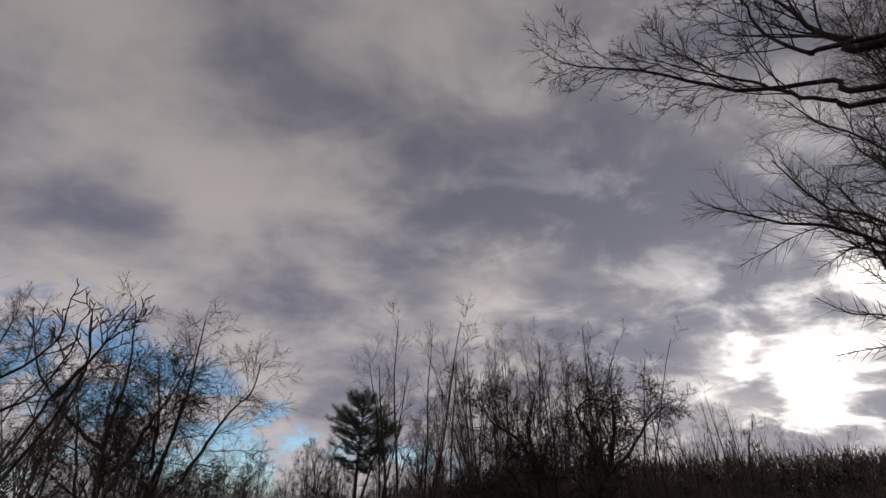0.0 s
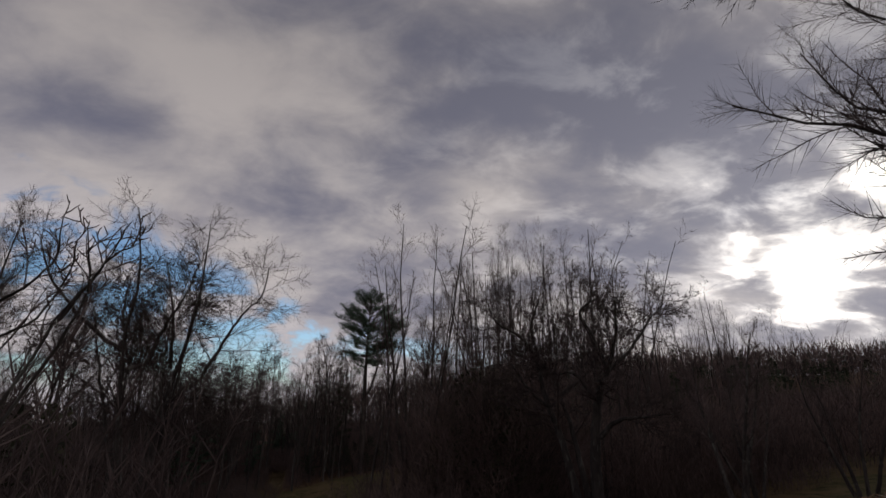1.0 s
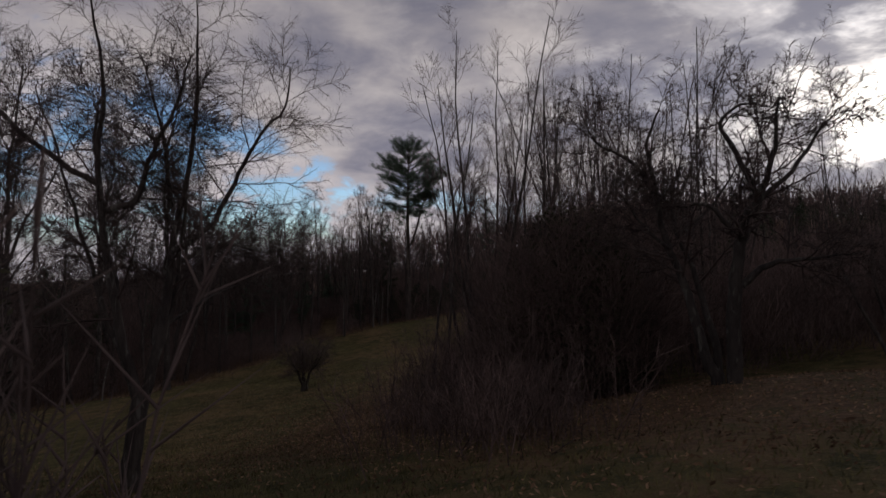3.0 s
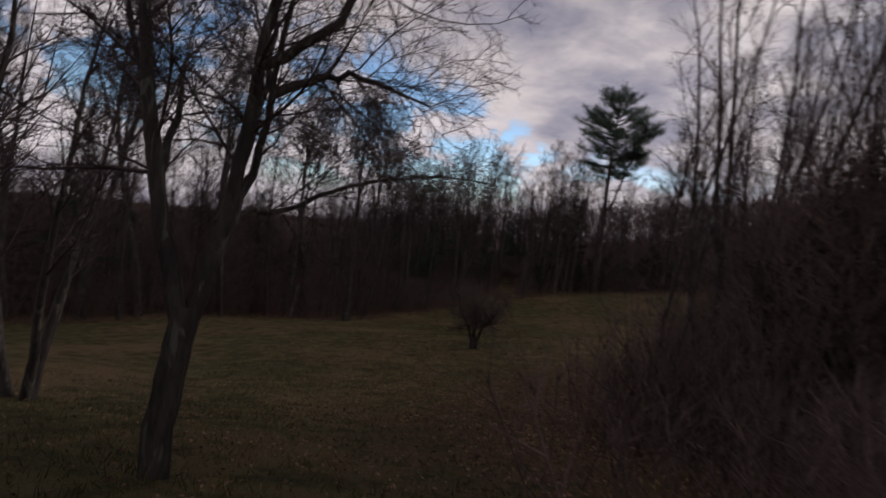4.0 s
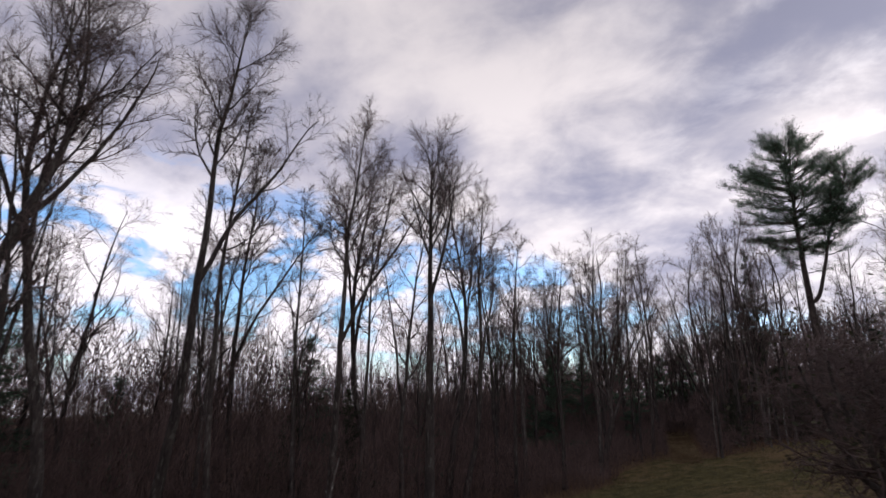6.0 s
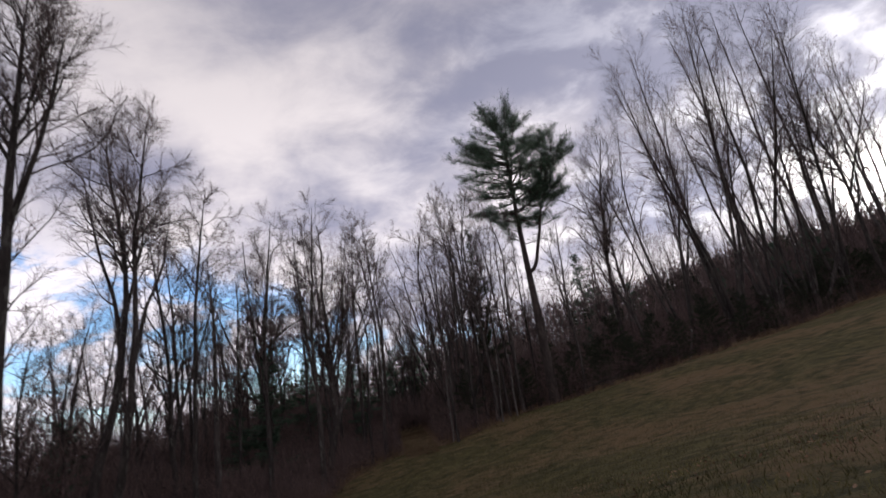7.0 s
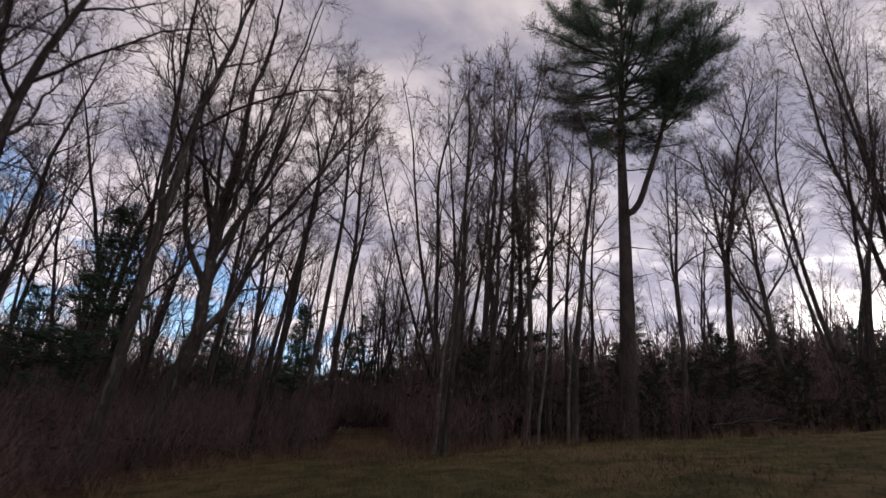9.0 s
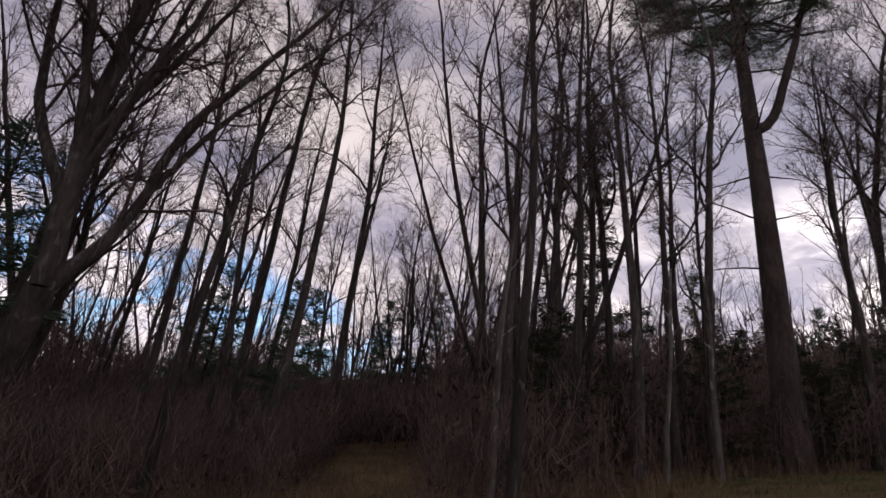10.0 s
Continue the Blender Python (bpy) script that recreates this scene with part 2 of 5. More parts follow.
def ground_z(x, y):
    x, y = np.asarray(x, float), np.asarray(y, float)
    side = np.where(x > -15, 0.14 * x, -2.1 + 0.12 * (x + 15))
    side = np.where(x > 28, 3.92 + 0.04 * (x - 28), np.where(x < -60, -7.5 + 0.02 * (x + 60), side))
    z = side + 0.2 - 5.9 * (1 - np.exp(-(np.maximum(y, 0) / 26) ** 1.3))
    z = z - 0.8 * np.exp(-((y - 50) / 12) ** 2) - 0.7 * np.exp(-((y - 20) / 8) ** 2) + 0.5 * np.exp(-((x - 3.5) / 3.5) ** 2 - ((y - 16.5) / 3.5) ** 2) + 1.1 * ramp(y, 52, 72)
    # the grass path climbs into the woods
    z = z + 1.2 * ramp(y, 67, 82) * ramp(-x, 19.5, 24) * ramp(-y, -130, -95)
    hill = 11 * np.exp(-((x - 20) / np.where(x < 20, 105, 60)) ** 2 - ((y - 175) / 65) ** 2) + 11 * np.exp(-((x - 140) / 80) ** 2 - ((y - 140) / 90) ** 2)
    hill = hill * ramp(np.hypot(x, y), 70, 130)
    far = np.maximum(np.hypot(x + 10, y - 40) - 110, 0)
    return z + hill - 0.012 * np.minimum(far, 200) * (x < 0) + 0.10 * np.sin(x * 0.9 + 1.3) * np.sin(y * 0.8) * 0.5


def in_woods(x, y):
    """Over 0 inside the woods: metres past the edge of the meadow, about."""
    x, y = np.asarray(x, float), np.asarray(y, float)
    wobble = 0.7 * np.sin(x * 0.55 + y * 0.31) + 0.5 * np.sin(y * 0.9 - x * 0.2)
    return np.maximum(west_edge(y) - x, y - north_edge(x)) + wobble


def low_growth(x, y):
    """How much lower the brush stays beside the grass path, against the rest of the woods."""
    return 1 - 0.56 * ramp(-x, 25, 29) * ramp(y, 54, 63) * (1 - 0.5 * ramp(-x, 37, 43))


def off_path(x, y):
    """Metres from the grass path that leads into the woods."""
    return np.abs(x + 25.4 + (y - 66) * 0.33)


def put_mesh(name, verts, faces, mat, smooth_shade=False):
    """A mesh from an array of corners and an array of faces that all have three or all have four corners."""
    me = bpy.data.meshes.new(name)
    verts, faces = np.asarray(verts, np.float32), np.asarray(faces, np.int32)
    n, k = faces.shape
    me.vertices.add(len(verts))
    me.vertices.foreach_set("co", verts.ravel())
    me.loops.add(n * k)
    me.loops.foreach_set("vertex_index", faces.ravel())
    me.polygons.add(n)
    me.polygons.foreach_set("loop_start", np.arange(0, n * k, k, dtype=np.int32))
    if smooth_shade:
        me.polygons.foreach_set("use_smooth", np.ones(n, bool))
    me.update(calc_edges=True)
    me.materials.append(mat)
    return me


def build_ground():
    fine = np.arange(-64, 30.01, 0.5)
    xs = np.concatenate([-64 - np.geomspace(1, 1600, 34)[::-1], fine, 30 + np.geomspace(1, 1600, 34)])
    fine = np.arange(-6, 96.01, 0.5)
    ys = np.concatenate([-6 - np.geomspace(1, 1600, 30)[::-1], fine, 96 + np.geomspace(1, 1700, 36)])
    gx, gy = np.meshgrid(xs, ys)
    rng = np.random.default_rng(4)
    gz = ground_z(gx, gy) + rng.normal(0, 0.018, gx.shape)
    w = len(xs)
    i = (np.arange(len(ys) - 1)[:, None] * w + np.arange(w - 1)[None]).ravel()
    me = put_mesh("ground", np.stack([gx, gy, gz], -1).reshape(-1, 3), np.stack([i, i + 1, i + 1 + w, i + w], 1), ground_material(), True)
    woods = ramp(in_woods(gx, gy), -0.5, 1.5) * (1 - 0.75 * ramp(1.3 - off_path(gx, gy), 0.0, 0.6) * ramp(80 - gy, 0, 3) * ramp(gy, 62, 64))
    # fallen leaves under the orchard trees, and along the start of the flight
    under = 0.62 * np.exp(-((gx + 5) / 6) ** 2 - ((gy - 19) / 7) ** 2) + 0.45 * np.exp(-((gx - 1) / 6) ** 2 - ((gy - 14) / 9) ** 2)
    under = under + 0.5 * np.exp(-((gx + 7) / 4) ** 2 - ((gy - 29) / 8) ** 2) + 0.25 * ramp(gx, -2, 6) * ramp(-gy, -42, -30)
    spread = np.clip(np.maximum(woods, under), 0, 1)
    at = me.attributes.new("litter", "FLOAT", "POINT")
    at.data.foreach_set("value", spread.astype(np.float32).ravel())
    return tagged(new("ground", me), "sloping winter meadow of short grass and brown leaves", "meadow", kind="structure")


ground = build_ground()


# ---- how trees grow ----
def unit(v):
    return v / max(np.linalg.norm(v), 1e-9)


def shoots(rng, starts, ways, lengths, r0, r1, segs, wander, rise):
    """Many bending stems at once: points (n, segs + 1, 3) and radii (n, segs + 1)."""
    starts = np.asarray(starts, float)
    d = np.asarray(ways, float)
    d = d / np.maximum(np.linalg.norm(d, axis=1, keepdims=True), 1e-9)
    n = len(starts)
    step = (np.zeros(n) + lengths)[:, None] / segs
    pts = np.empty((n, segs + 1, 3))
    pts[:, 0] = starts
    for k in range(segs):
        d = d + rng.normal(0, wander, (n, 3)) + (0.0, 0.0, rise)
        d /= np.maximum(np.linalg.norm(d, axis=1, keepdims=True), 1e-9)
        pts[:, k + 1] = pts[:, k] + d * step
    u = np.linspace(0, 1, segs + 1)[None]
    return pts, (np.zeros(n) + r0)[:, None] * (1 - u) + (np.zeros(n) + r1)[:, None] * u


def stem(rng, start, way, length, r0, r1, segs, wander, rise):
    """One bending stem: its points and their radii."""
    p, r = shoots(rng, [start], [way], length, r0, r1, segs, wander, rise)
    return p[0], r[0]


def side_ways(along_, angle, turn):
    """Ways that leave the given ones (n, 3) at an angle, turned round them."""
    a = np.cross(along_, (0.31, 0.95, 0.12))
    a /= np.maximum(np.linalg.norm(a, axis=1, keepdims=True), 1e-9)
    b = np.cross(along_, a)
    angle, turn = np.reshape(angle, (-1, 1)), np.reshape(turn, (-1, 1))
    return along_ * np.cos(angle) + (a * np.cos(turn) + b * np.sin(turn)) * np.sin(angle)


def side_way(rng, along_, angle, turn):
    return side_ways(np.array([along_]), angle, turn)[0]


def points_on(group, t, which):
    """Place, radius and direction at the share t of the stems which of a group."""
    pts, rad = group
    n = pts.shape[1] - 1
    i = np.minimum((t * n).astype(int), n - 1)
    f = t * n - i
    step = pts[which, i + 1] - pts[which, i]
    d = step / np.maximum(np.linalg.norm(step, axis=1, keepdims=True), 1e-9)
    return pts[which, i] + step * f[:, None], rad[which, i] * (1 - f) + rad[which, i + 1] * f, d


def sprout(rng, group, count, t0, t1, angle, length, share, segs, wander, rise):
    """Side branches of every stem of a group."""
    n = len(group[0])
    s = (np.arange(count)[None] + rng.uniform(0, 1, (n, count))) / count
    turn = rng.uniform(0, 6.28, (n, 1)) + 2.4 * np.arange(count)[None] + rng.uniform(-0.6, 0.6, (n, count))
    s, turn, which = s.ravel(), turn.ravel(), np.repeat(np.arange(n), count)
    p, r, d = points_on(group, t0 + (t1 - t0) * s, which)
    k = len(s)
    ways = side_ways(d, radians(angle) * rng.uniform(0.75, 1.25, k), turn)
    size = length * rng.uniform(0.65, 1.2, k) * (1.15 - 0.6 * s)
    return shoots(rng, p, ways, size, np.maximum(r * share, 0.0048), np.maximum(r * share * 0.3, 0.003), segs, wander, rise)


def one(curve):
    return curve[0][None], curve[1][None]


def grow(rng, group, spec):
    """Branches upon branches; a level of spec: count, from, to, angle, length, radius share, segments, wander, rise."""
    out = []
    for level in spec:
        group = sprout(rng, group, *level)
        out.append(group)
    return out


def tubes(group, sides):
    """Corners and four-cornered faces of round stems."""
    pts, rad = group
    n, m, _ = pts.shape
    along_ = np.gradient(pts, axis=1)
    along_ /= np.maximum(np.linalg.norm(along_, axis=2, keepdims=True), 1e-9)
    aid = np.where(np.abs(along_[:, :1, 2:]) < 0.8, (0.0, 0.0, 1.0), (0.95, 0.31, 0.0))
    a = np.cross(along_, np.broadcast_to(aid, along_.shape))
    a /= np.maximum(np.linalg.norm(a, axis=2, keepdims=True), 1e-9)
    b = np.cross(along_, a)
    ring = np.arange(sides) * 2 * math.pi / sides
    v = pts[:, :, None] + rad[:, :, None, None] * (a[:, :, None] * np.cos(ring)[:, None] + b[:, :, None] * np.sin(ring)[:, None])
    i = (np.arange(n)[:, None] * m + np.arange(m - 1)[None]).ravel()[:, None] * sides
    j = np.arange(sides)[None]
    k = (j + 1) % sides
    f = np.concatenate([np.stack([i + j, i + k, i + sides + k], -1).reshape(-1, 3), np.stack([i + j, i + sides + k, i + sides + j], -1).reshape(-1, 3)])
    return v.reshape(-1, 3), f


def spikes(group):
    """Corners and faces of straight twigs that end in a point."""
    foot, tip, r = group[0][:, 0], group[0][:, -1], group[1][:, :1]
    a = np.cross(tip - foot, (0.31, 0.22, 0.93))
    a /= np.maximum(np.linalg.norm(a, axis=1, keepdims=True), 1e-9)
    b = np.cross(unit_rows(tip - foot), a)
    v = np.stack([foot + r * a, foot - r * 0.5 * a + r * 0.87 * b, foot - r * 0.5 * a - r * 0.87 * b, tip], 1)
    i = np.arange(len(foot))[:, None, None] * 4
    return v.reshape(-1, 3), (i + np.array([[[0, 1, 3], [1, 2, 3], [2, 0, 3]]])).reshape(-1, 3)


def unit_rows(v):
    return v / np.maximum(np.linalg.norm(v, axis=1, keepdims=True), 1e-9)


def tube_mesh(name, groups, mat):
    """One mesh from pairs of stems and their number of sides (1: pointed twigs); the stems are a group, or a list of single stems."""
    verts, faces, base = [], [], 0
    for stems_, sides in groups:
        for g in ([one(c) for c in stems_] if isinstance(stems_, list) else [stems_]):
            v, f = spikes(g) if sides == 1 else tubes(g, sides)
            verts.append(v)
            faces.append(f + base)
            base += len(v)
    return put_mesh(name, np.concatenate(verts), np.concatenate(faces), mat, True)


def part(name, mesh, parent, label=""):
    ob = new(name, mesh)
    ob.parent = parent
    return tagged(ob, label)


def stems_to_tree(name, label, trunks, branches, twigs, bark=None, at=(0, 0, 0), category="tree", group="", twig_mat=None):
    """A tree from its stems, each given as pairs for tube_mesh: the trunk with its limbs, and the crown of branches and twigs."""
    root = tagged(new(name), label, category, group)
    root.location = at
    part("trunk", tube_mesh("trunk", trunks, bark or BARK), root)
    part("crown", tube_mesh("crown", [(g, 3) for g in branches] + [(g, 1 if g[0].shape[1] == 2 else 3) for g in twigs], twig_mat or TWIG), root)
    return root


def along(points, r0, r1, rng=None, wander=0.0):
    """A stem through given points, rounded between them."""
    p = np.array(points, float)
    ext = np.concatenate([[2 * p[0] - p[1]], p, [2 * p[-1] - p[-2]]])
    out = []
    for i in range(1, len(ext) - 2):
        for u in (0.0, 0.25, 0.5, 0.75):
            a, b, c, d = ext[i - 1], ext[i], ext[i + 1], ext[i + 2]
            out.append(0.5 * (2 * b + (c - a) * u + (2 * a - 5 * b + 4 * c - d) * u * u + (3 * b - a - 3 * c + d) * u ** 3))
    out.append(p[-1])
    out = np.array(out)
    if rng is not None:
        out[1:-1] += rng.normal(0, wander, (len(out) - 2, 3))
    return out, np.linspace(r0, r1, len(out))


def twiggy(rng, curves, spec):
    """Branches, and the twigs on them, for single stems of any number of points."""
    branches, twigs = [], []
    for c in curves:
        made = grow(rng, one(c), spec)
        branches.append(made[0])
        twigs += made[1:]
    return branches, twigs


def flare(curve, amount=0.5):
    """Widens a trunk towards its foot."""
    pts, rad = curve
    rad = rad.copy()
    rad[0] *= 1 + amount
    rad[1] *= 1 + amount * 0.25
    return pts, rad


def bare_tree(seed, height, radius, first, spread, name="bare_tree", label="", bark=None, lean=(0, 0), limbs=13, wander=0.05, group="woodland trees",
              at=(0, 0, 0), density=1.0, forks=0):
    """A leafless tree with one leader and rising limbs from the share first of its height."""
    rng = np.random.default_rng(seed)
    trunk = stem(rng, (0, 0, -0.4), (lean[0], lean[1], 1), height * 0.93, radius, radius * 0.10, 14, wander, 0.02)
    trunk = trunk[0], radius * (0.07 + 0.93 * np.linspace(1, 0, 15) ** 0.8)
    reach = height * spread
    spec = [(limbs, first, 0.97, 38, reach, 0.50, 7, 0.17, 0.085), (max(int(8 * density), 2), 0.18, 0.98, 42, reach * 0.42, 0.55, 5, 0.16, 0.05),
            (max(int(17 * density), 5), 0.08, 1.0, 44, reach * 0.19, 0.6, 1, 0.2, 0.10)]
    limbs_, branches, twigs = grow(rng, one(trunk), spec)
    trunks, branches, twigs = [([flare(trunk)], 9), (limbs_, 6)], [branches], [twigs]
    for _ in range(forks):
        t = rng.uniform(first * 0.7, first * 1.1)
        i = int(t * 14)
        d = side_way(rng, unit(trunk[0][i + 1] - trunk[0][i]), radians(rng.uniform(14, 24)), rng.uniform(0, 6.28))
        fork = stem(rng, trunk[0][i], d, height * (0.9 - t), trunk[1][i] * 0.75, radius * 0.1, 10, wander, 0.05)
        more = grow(rng, one(fork), [(10, 0.25, 0.97, 40, reach * 0.75, 0.5, 6, 0.14, 0.07), (6, 0.15, 0.98, 42, reach * 0.33, 0.55, 4, 0.16, 0.05), (11, 0.1, 1.0, 44, reach * 0.16, 0.6, 1, 0.2, 0.10)])
        trunks += [([fork], 8)]
        branches += more[:2]
        twigs += more[2:]
    twigs = [(p, r * 1.75) for p, r in twigs] if group == "woodland trees" else twigs
    return stems_to_tree(name, label, trunks, branches, twigs, bark, at, group=group)


def fan_tree(seed, height, stems, radius, open_angle, name="multi_stemmed_tree", label="", at=(0, 0, 0), group="woodland trees", bark=None, density=1.0):
    """Several stems that rise from one foot and open like a fan."""
    rng = np.random.default_rng(seed)
    k = np.arange(stems)
    turn, tilt = k * 2.4 + rng.uniform(-0.4, 0.4, stems), radians(open_angle) * np.sqrt((k + 0.3) / stems)
    ways = np.stack([np.cos(turn) * np.sin(tilt), np.sin(turn) * np.sin(tilt), np.cos(tilt)], 1)
    feet = np.stack([0.12 * np.cos(turn), 0.12 * np.sin(turn), np.full(stems, -0.3)], 1)
    trunks = shoots(rng, feet, ways, height * rng.uniform(0.82, 1.03, stems), radius * rng.uniform(0.7, 1.1, stems), 0.012, 11, 0.05, 0.035)
    branches, twigs, tips = grow(rng, trunks, [(int(11 * density), 0.38, 0.98, 30, height * 0.17, 0.5, 5, 0.12, 0.09), (int(7 * density), 0.15, 1.0, 38, height * 0.065, 0.55, 2, 0.16, 0.06),
                                               (7, 0.15, 1.0, 40, height * 0.040, 0.7, 1, 0.2, 0.08)])
    root = tagged(new(name), label, "tree", group)
    root.location = at
    for i in range(stems):
        part("stem", tube_mesh("stem", [([flare((trunks[0][i], trunks[1][i]), 0.3)], 8)], bark or BARK), root)
    part("crown", tube_mesh("crown", [(branches, 3), (twigs, 3), ((tips[0], tips[1] * 1.4), 1)], TWIG), root)
    return root


def blades(rng, centres, ways, length, width, droop=0.0):
    """Thin three-cornered blades."""
    n = len(centres)
    ways = ways / np.maximum(np.linalg.norm(ways, axis=1, keepdims=True), 1e-9)
    across = np.cross(ways, rng.normal(0, 1, (n, 3)))
    across /= np.maximum(np.linalg.norm(across, axis=1, keepdims=True), 1e-9)
    size = (length * rng.uniform(0.6, 1.25, n))[:, None]
    tip = centres + ways * size
    tip[:, 2] -= droop * size[:, 0]
    v = np.stack([centres - across * width / 2, centres + across * width / 2, tip], 1).reshape(-1, 3)
    return v, np.arange(3 * n).reshape(-1, 3)


def leaf_quads(rng, centres, size, flat=0.3):
    """Small bent leaves, four-cornered, with turns of their own; flat: how level they lie."""
    n = len(centres)
    a = rng.normal(0, 1, (n, 3)) * (1, 1, flat)
    a /= np.linalg.norm(a, axis=1, keepdims=True)
    b = np.cross(a, rng.normal(0, 1, (n, 3)) * (flat, flat, 1))
    b /= np.maximum(np.linalg.norm(b, axis=1, keepdims=True), 1e-9)
    s = (size * rng.uniform(0.6, 1.3, n))[:, None]
    v = np.stack([centres - a * s, centres - b * s * 0.45 + (0, 0, 0.006), centres + a * s, centres + b * s * 0.45], 1).reshape(-1, 3)
    return v, np.arange(4 * n).reshape(-1, 4)


def on_ground(x, y, sink=0.0):
    return (x, y, float(ground_z(x, y)) - sink)


def copies(kinds, places, seed, labels=None):
    """Copies of the given trees, in turn, at places (x, y, size, turn in degrees)."""
    for k, (x, y, size, turn) in enumerate(places):
        ob = copy_thing(kinds[k % len(kinds)], pose(*on_ground(x, y, 0.05), 0, 0, turn))
        ob.scale = (size, size, size)


# ---- conifers ----
def big_pine(at, height):
    """An old white pine: a bare lower trunk that forks, level tiers of limbs with tufts of needles, and an uneven round head."""
    rng = np.random.default_rng(21)
    root = tagged(new("white_pine"), "tall white pine with a bare lower trunk and dark green crown", "pine tree")
    root.location = at
    main = stem(rng, (0, 0, -0.5), (-0.012, 0, 1), height * 0.98, 0.40, 0.05, 16, 0.012, 0.02)
    fork_at = main[0][7]
    second = along([fork_at + np.array(p) for p in ((0, 0, 0), (0.75, 0, 0.9), (1.35, -0.1, 2.8), (2.1, -0.2, 5.4), (3.1, -0.2, 8.0), (3.9, -0.3, 10.0))], 0.17, 0.04, rng, 0.03)
    limbs, small, tufts, ways = [], [], [], []

    def tier(curve, low, count, shares, reaches, away=None):
        """Limbs along a stem from the share low upwards; their reach is given at some shares of the stem."""
        pts, rad = curve
        n = len(pts) - 1
        for k in range(count):
            whorl = (1 - low) / 11
            t = min(low + whorl * (k * 11 // count + 0.5 + rng.normal(0, 0.16)), 1.0)
            i = min(int(t * n), n - 1)
            p = pts[i] + (pts[i + 1] - pts[i]) * (t * n - i)
            s = (t - low) / (1 - low)
            reach = np.interp(t, shares, reaches) * rng.uniform(0.62, 1.08)
            turn = rng.uniform(0, 6.28)
            if away is not None and rng.uniform() < 0.4:
                turn = away + rng.normal(0, 0.9)
            limb = stem(rng, p, (math.cos(turn), math.sin(turn), rng.uniform(-0.02, 0.2) + 0.75 * s ** 2), reach, 0.026 + 0.011 * reach, 0.010, 7, 0.07, 0.035)
            limbs.append(limb)
            for u in np.linspace(0.45, 1.0, max(int(reach * 3.7), 3)):
                j = min(int(u * 7), 6)
                q = limb[0][j] + (limb[0][j + 1] - limb[0][j]) * (u * 7 - j)
                along = limb[0][j + 1] - limb[0][j]
                for _ in range(3):
                    d = unit(unit(along) + rng.normal(0, 0.75, 3) * (1, 1, 0.45) + (0, 0, 0.2))
                    twig = stem(rng, q, d, rng.uniform(0.35, 0.85), 0.011, 0.005, 3, 0.12, 0.05)
                    small.append(twig)
                    for c in (twig[0][1], twig[0][2], twig[0][3]):
                        for _ in range(8):
                            tufts.append(c + rng.normal(0, 0.10, 3))
                            ways.append(unit(d + rng.normal(0, 0.65, 3) + (0, 0, 0.25)))

    tier(main, 0.61, 118, (0.61, 0.70, 0.80, 0.88, 0.95, 1.0), (2.6, 4.4, 5.1, 4.5, 3.1, 1.8))
    tier(second, 0.46, 58, (0.46, 0.65, 0.9, 1.0), (1.9, 3.2, 2.9, 1.5))
    tier((main[0][:11], main[1][:11]), 0.86, 7, (0.86, 1.0), (1.6, 2.4), 3.1)
    for t, turn, reach in ((0.31, 2.9, 2.0), (0.36, 3.4, 2.6), (0.40, 2.6, 1.8), (0.42, 0.4, 1.6), (0.345, 0.2, 1.5), (0.455, 5.0, 2.0), (0.27, 1.0, 1.3)):
        i = int(t * 16)
        limbs.append(stem(rng, main[0][i], (math.cos(turn), math.sin(turn), 0.15), reach, 0.035, 0.008, 6, 0.1, -0.02))
    part("trunk", tube_mesh("trunk", [([flare(main, 0.35), second], 12), (limbs, 5), (small, 1)], PINE_BARK), root)
    v, f = blades(rng, np.array(tufts), np.array(ways), 0.23, 0.020, 0.05)
    part("crown", put_mesh("crown", v, f, NEEDLE), root, "tufted dark green needles in level tiers")
    return root


def small_conifer(seed, height, spread, name, label, mat, at=(0, 0, 0), ragged=0.25):
    """A young conifer with drooping tiers down to the ground."""
    rng = np.random.default_rng(seed)
    root = tagged(new(name), label, "conifer", "young conifers")
    root.location = at
    trunk = stem(rng, (0, 0, -0.3), (0, 0, 1), height, 0.02 * height * 0.8, 0.012, 10, 0.01, 0.02)
    limbs, tufts, ways = [], [], []
    for k in range(int(height * 9)):
        t = 0.08 + 0.9 * (k + rng.uniform(0, 1)) / int(height * 9)
        p = np.array((trunk[0][min(int(t * 10), 10)][0], trunk[0][min(int(t * 10), 10)][1], t * height))
        turn, reach = rng.uniform(0, 6.28), spread * (1.03 - t) ** 0.8 * rng.uniform(1 - ragged * 1.6, 1 + ragged)
        limb = stem(rng, p, (math.cos(turn), math.sin(turn), 0.25 + 0.3 * t), reach, 0.016, 0.005, 5, 0.06, -0.03)
        limbs.append(limb)
        for u in np.linspace(0.2, 1, max(int(reach * 8), 3)):
            j = min(int(u * 5), 4)
            q = limb[0][j] + (limb[0][j + 1] - limb[0][j]) * (u * 5 - j)
            d = unit(limb[0][j + 1] - limb[0][j])
            for _ in range(13):
                tufts.append(q + rng.normal(0, 0.06, 3))
                ways.append(unit(d + rng.normal(0, 0.7, 3) * (1, 1, 0.45)))
    part("trunk", tube_mesh("trunk", [([trunk], 7), (limbs, 3)], PINE_BARK), root)
    v, f = blades(rng, np.array(tufts), np.array(ways), 0.26, 0.034, 0.1)
    part("crown", put_mesh("crown", v, f, mat), root)
    return root


big_pine(on_ground(-17.0, 74.0), 24.2)

